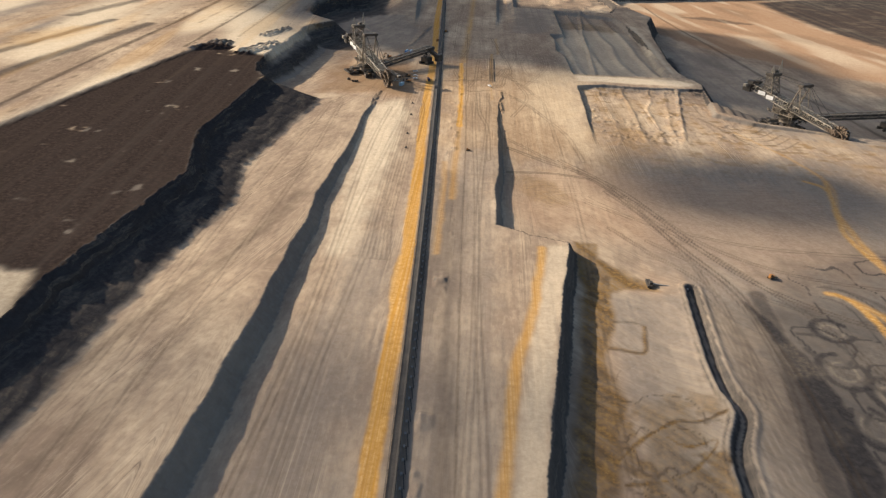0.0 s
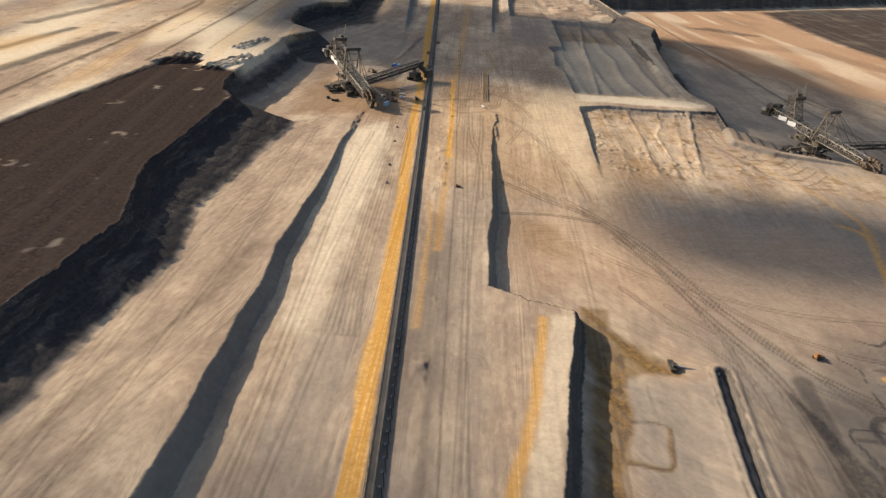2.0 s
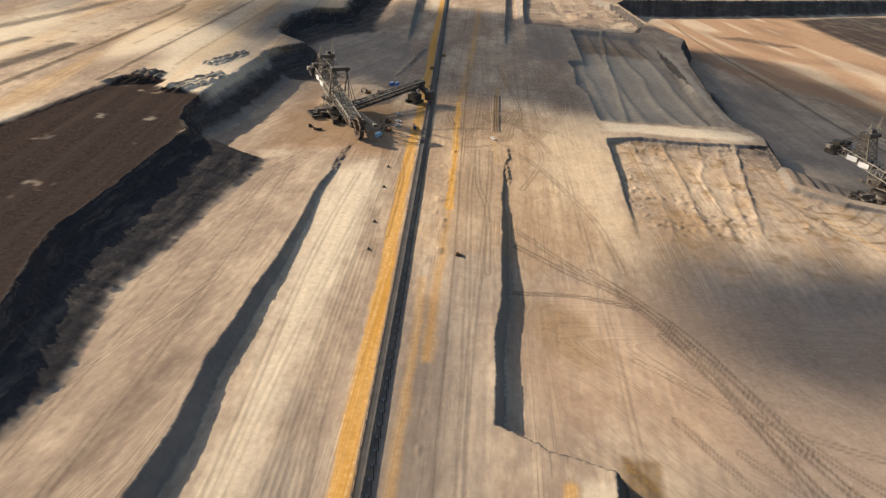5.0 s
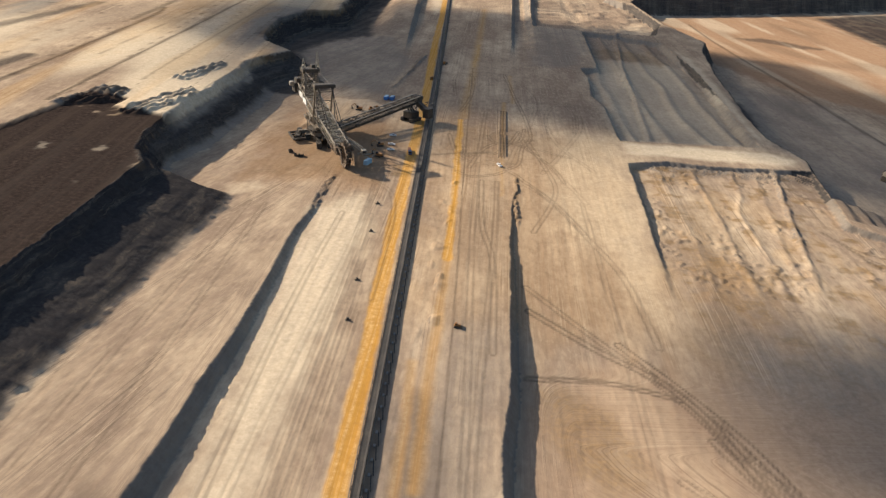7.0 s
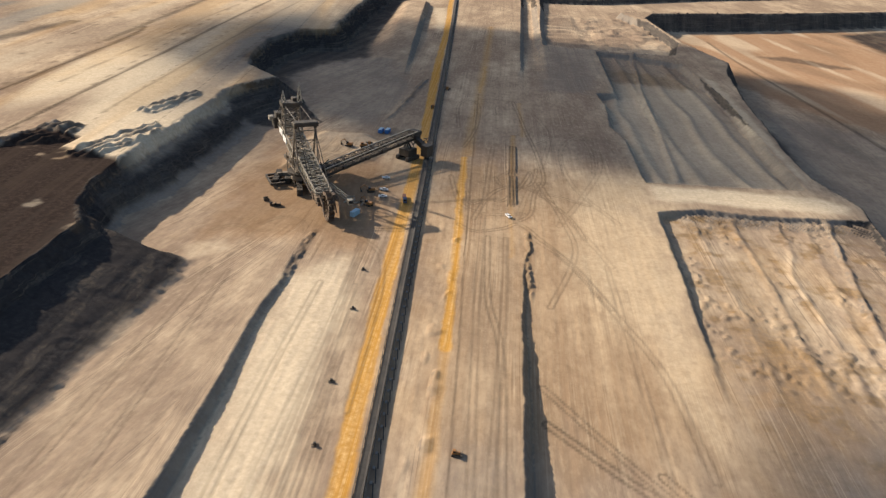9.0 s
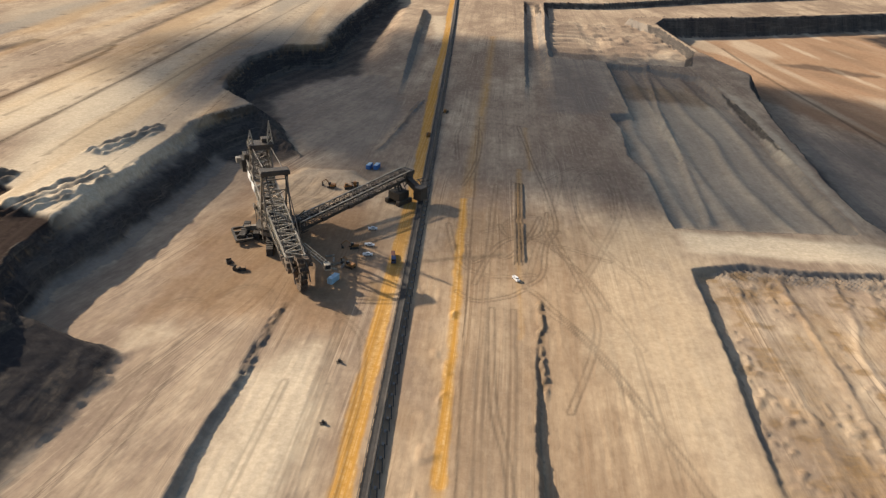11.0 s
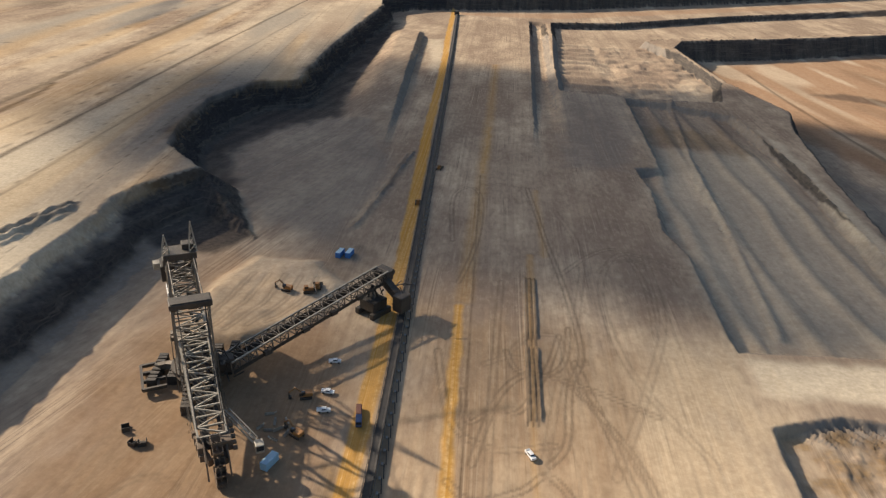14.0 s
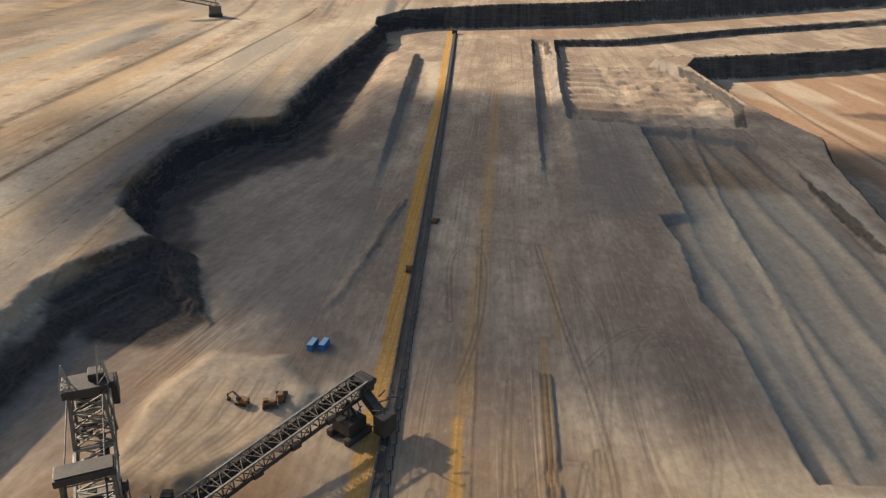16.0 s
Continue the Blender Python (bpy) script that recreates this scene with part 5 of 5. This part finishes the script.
def dozer(x, y, turn, label="yellow bulldozer standing on the sand", scale=1.0):
    v = thing("bulldozer", (x, y, ground_at(x, y)), turn, label, "bulldozer", "yellow earthmovers")
    k = scale
    for sy in (-1.3, 1.3):
        bm = bmesh.new()
        box(bm, (0, sy * k, 0.65 * k), (4.4 * k, 0.65 * k, 1.2 * k), None, 0.3)
        part("crawler_track", bm, STEEL_DARK, v)
    bm = bmesh.new()
    box(bm, (0.9 * k, 0, 1.5 * k), (2.4 * k, 1.5 * k, 1.3 * k), None, 0.15)
    box(bm, (-1.2 * k, 0, 1.3 * k), (1.8 * k, 1.8 * k, 1.0 * k), None, 0.15)
    part("engine_hood", bm, YELLOW, v)
    bm = bmesh.new()
    box(bm, (-0.9 * k, 0, 2.5 * k), (1.7 * k, 1.7 * k, 1.5 * k), None, 0.12)
    cab = part("cab", bm, YELLOW, v)
    bm = bmesh.new()
    box(bm, (-0.03 * k, 0, 2.6 * k), (0.08, 1.4 * k, 0.9 * k))
    box(bm, (-0.9 * k, 0, 2.6 * k), (1.3 * k, 1.76 * k, 0.8 * k))
    part("window", bm, GLASS_DARK, cab)
    bm = bmesh.new()
    box(bm, (3.0 * k, 0, 0.8 * k), (0.3 * k, 4.2 * k, 1.5 * k), None, 0.08)
    for sy in (-1.7, 1.7):
        beam(bm, (2.9 * k, sy * k, 0.6 * k), (0, sy * k, 0.6 * k), 0.3 * k)
    part("blade", bm, STEEL, v)
    return v


def digger(x, y, turn, label="orange hydraulic digger beside the excavator"):
    v = thing("digger", (x, y, ground_at(x, y)), turn, label, "digger", "yellow earthmovers")
    for sy in (-1.2, 1.2):
        bm = bmesh.new()
        box(bm, (0, sy, 0.5), (4.2, 0.6, 1.0), None, 0.25)
        part("crawler_track", bm, STEEL_DARK, v)
    bm = bmesh.new()
    box(bm, (-0.6, 0, 1.8), (3.4, 2.5, 1.3), None, 0.2)
    part("upper_body", bm, YELLOW, v)
    bm = bmesh.new()
    box(bm, (0.8, 0.7, 2.4), (1.4, 1.1, 1.5), None, 0.15)
    part("cab", bm, GLASS_DARK, v)
    bm = bmesh.new()
    beam(bm, (0.8, -0.4, 1.8), (3.4, -0.4, 4.2), 0.45)
    beam(bm, (3.4, -0.4, 4.2), (5.6, -0.4, 2.6), 0.4)
    part("arm", bm, YELLOW, v)
    bm = bmesh.new()
    beam(bm, (5.6, -0.4, 2.6), (5.4, -0.4, 0.9), 0.35)
    box(bm, (5.2, -0.4, 0.7), (1.0, 1.2, 0.9), None, 0.15)
    part("shovel", bm, STEEL_DARK, v)
    return v


def lorry(x, y, turn):
    v = thing("lorry", (x, y, ground_at(x, y)), turn, "dark blue lorry with a rusty red flatbed trailer", "truck")
    v.scale = (0.72, 0.8, 0.8)
    bm = bmesh.new()
    box(bm, (6.2, 0, 2.0), (2.6, 2.5, 2.8), None, 0.2)
    cab = part("cab", bm, LORRY_BLUE, v)
    bm = bmesh.new()
    box(bm, (7.5, 0, 2.5), (0.08, 2.1, 1.0))
    part("window", bm, GLASS_DARK, cab)
    bm = bmesh.new()
    box(bm, (2.9, 0, 1.9), (3.4, 2.5, 1.8), None, 0.15)
    part("load_box", bm, LORRY_BLUE, v, "dark blue steel load box")
    bm = bmesh.new()
    box(bm, (-3.2, 0, 1.35), (9.0, 2.5, 0.4), None, 0.05)
    box(bm, (-3.2, 0, 1.8), (8.0, 2.0, 0.7), None, 0.1)
    part("trailer_bed", bm, RUST, v)
    for wx in (6.3, 2.2, 1.0, -5.0, -6.3):
        for wy in (-1.05, 1.05):
            bm = bmesh.new()
            tube(bm, (wx, wy - 0.2, 0.52), (wx, wy + 0.2, 0.52), 0.52, n=14)
            part("wheel", bm, RUBBER, v)


def container(x, y, turn, material, label):
    v = thing("container", (x, y, ground_at(x, y) - 0.05), turn, label, "container", "site containers")
    bm = bmesh.new()
    box(bm, (0, 0, 1.35), (6.0, 2.4, 2.6), None, 0.05)
    for i in range(20):
        for sy in (-1.22, 1.22):
            box(bm, (-2.8 + 5.6 * i / 19, sy, 1.35), (0.12, 0.06, 2.3))
    part("shell", bm, material, v)
    bm = bmesh.new()
    for sy in (-0.57, 0.57):
        box(bm, (3.02, sy, 1.35), (0.06, 1.05, 2.3), None, 0.02)
    part("door", bm, material, v)
    bm = bmesh.new()
    box(bm, (0, 0, 2.68), (5.6, 2.2, 0.06))
    part("roof", bm, BLUE_PALE, v)


pickup(-58.5, 686, 10, "white pickup truck in the shade edge of the boom")
pickup(-56.9, 668, -5)
pickup(-56.0, 658, 10)
pickup(12.0, 646, -62, "white pickup truck on a sand track of the mine floor")
lorry(-43.9, 656.5, -80)
container(-75.6, 772.5, 80, BLUE, "blue steel site container on dark ground")
container(-71.2, 773.2, 80, BLUE, "blue steel site container on dark ground")
container(-66.0, 631.5, 70, BLUE_PALE, "pale blue site container beside the bucket wheel")
digger(-63.7, 664.5, 200)
digger(-61.5, 645, 150)
digger(-89.4, 731.7, 170, "digger with raised arm on the sand mound")
dozer(-80.0, 731, 20)
dozer(-77.0, 735, 100)
dozer(-46.8, 844, 90, "yellow bulldozer on the ochre sand strip")
dozer(-3.0, 465, 0, scale=0.6)
dozer(150, 318, 30, scale=0.8)
dozer(-40.5, 905, 80)


def cable_box(x, y):
    v = thing("cable_box", (x, y, ground_at(x, y)), 20, "dark steel cable box on a sledge on the sand", "cable box", "cable boxes")
    bm = bmesh.new()
    box(bm, (0, 0, 0.75), (0.9, 0.8, 0.9), None, 0.08)
    part("housing", bm, STEEL_DARK, v)
    for sy in (-0.5, 0.5):
        bm = bmesh.new()
        beam(bm, (-1.1, sy, 0.15), (1.1, sy, 0.15), 0.25)
        part("runner", bm, STEEL, v)


for x, y in ((-51, 574), (-49, 541), (-47, 494), (-45, 463)):
    cable_box(x, y)


# pump and pipe on the low ground
def pump_station():
    z = ground_at(89, 305)
    v = thing("pump_raft", (88, 306, z), 0, "dark steel pump frame with a grey pipe at the muddy pool", "pump")
    bm = bmesh.new()
    box(bm, (0, 0, 0.8), (2.2, 7.0, 1.2), None, 0.1)
    box(bm, (0.6, -1, 1.8), (1.6, 2.4, 1.2), None, 0.15)
    part("pump_frame", bm, STEEL_DARK, v)
    bm = bmesh.new()
    tube(bm, (0.5, 0, 0.9), (18.0, -3.5, 0.9), 0.5, n=10)
    part("pipe", bm, CONCRETE, v)


pump_station()


def spreader():
    z = ground_at(-400, 1530)
    v = thing("spreader", (-400, 1530, z), 20, "distant dark steel spreader on the high ground", "spreader")
    bm = bmesh.new()
    for sy in (-6, 6):
        box(bm, (0, sy, 2), (18, 4, 4), None, 0.6)
    part("crawler_track", bm, STEEL_DARK, v)
    bm = bmesh.new()
    box(bm, (0, 0, 9), (16, 12, 10), None, 0.5)
    part("machine_house", bm, STEEL, v)
    bm = bmesh.new()
    truss(bm, (5, 0, 12), (-70, 0, 26), 6, 5, 14, 0.7)
    part("boom", bm, STEEL_DARK, v)
    bm = bmesh.new()
    beam(bm, (2, -4, 14), (0, 0, 38), 1.0)
    beam(bm, (2, 4, 14), (0, 0, 38), 1.0)
    beam(bm, (0, 0, 38), (-60, 0, 29), 0.5)
    part("mast", bm, STEEL, v)


spreader()


def spare_bucket(x, y, turn):
    v = thing("spare_bucket", (x, y, ground_at(x, y)), turn, "dark rusty spare digging bucket lying on the sand", "bucket", "spare buckets")
    bm = bmesh.new()
    for sy in (-1.2, 1.2):
        box(bm, (0, sy, 0.8), (2.4, 0.15, 1.6), None, 0.03)
    box(bm, (-1.15, 0, 0.8), (0.15, 2.4, 1.6), None, 0.03)
    box(bm, (0, 0, 0.1), (2.4, 2.4, 0.2), None, 0.03)
    part("shell", bm, STEEL_DARK, v)
    for sy in (-0.8, 0, 0.8):
        bm = bmesh.new()
        box(bm, (1.5, sy, 0.15), (0.7, 0.25, 0.2), None, 0.03)
        part("tooth", bm, STEEL, v)


spare_bucket(-114.5, 640, 30)
spare_bucket(-106.5, 634.5, 110)
spare_bucket(-109.0, 634.0, 75)


def steel_offcut(x, y, turn, length):
    """A length of channel with a bent end, left on the sand."""
    v = thing("steel_offcut", (x, y, ground_at(x, y)), turn, "pale dusty steel channel lying on the sand", "scrap", "scrap beside the wheel")
    bm = bmesh.new()
    for sy in (-0.35, 0.35):
        box(bm, (0, sy, 0.35), (length, 0.1, 0.5), None, 0.02)
    box(bm, (0, 0, 0.12), (length, 0.7, 0.1), None, 0.02)
    part("channel", bm, STEEL_LIGHT, v)
    bm = bmesh.new()
    beam(bm, (length / 2, 0, 0.3), (length / 2 + 0.8, 0, 0.9), 0.6, 0.12)
    part("bent_plate", bm, STEEL_LIGHT, v)


for x, y, turn, length in ((-73, 654, 20, 3.0), (-70, 650, 100, 2.4), (-68, 647, 45, 3.4), (-68, 642, 160, 2.6), (-65, 645, 80, 2.2), (-71, 646, 10, 2.8), (-66, 651, 130, 2.0), (-74, 647, 60, 2.4)):
    steel_offcut(x, y, turn, length)
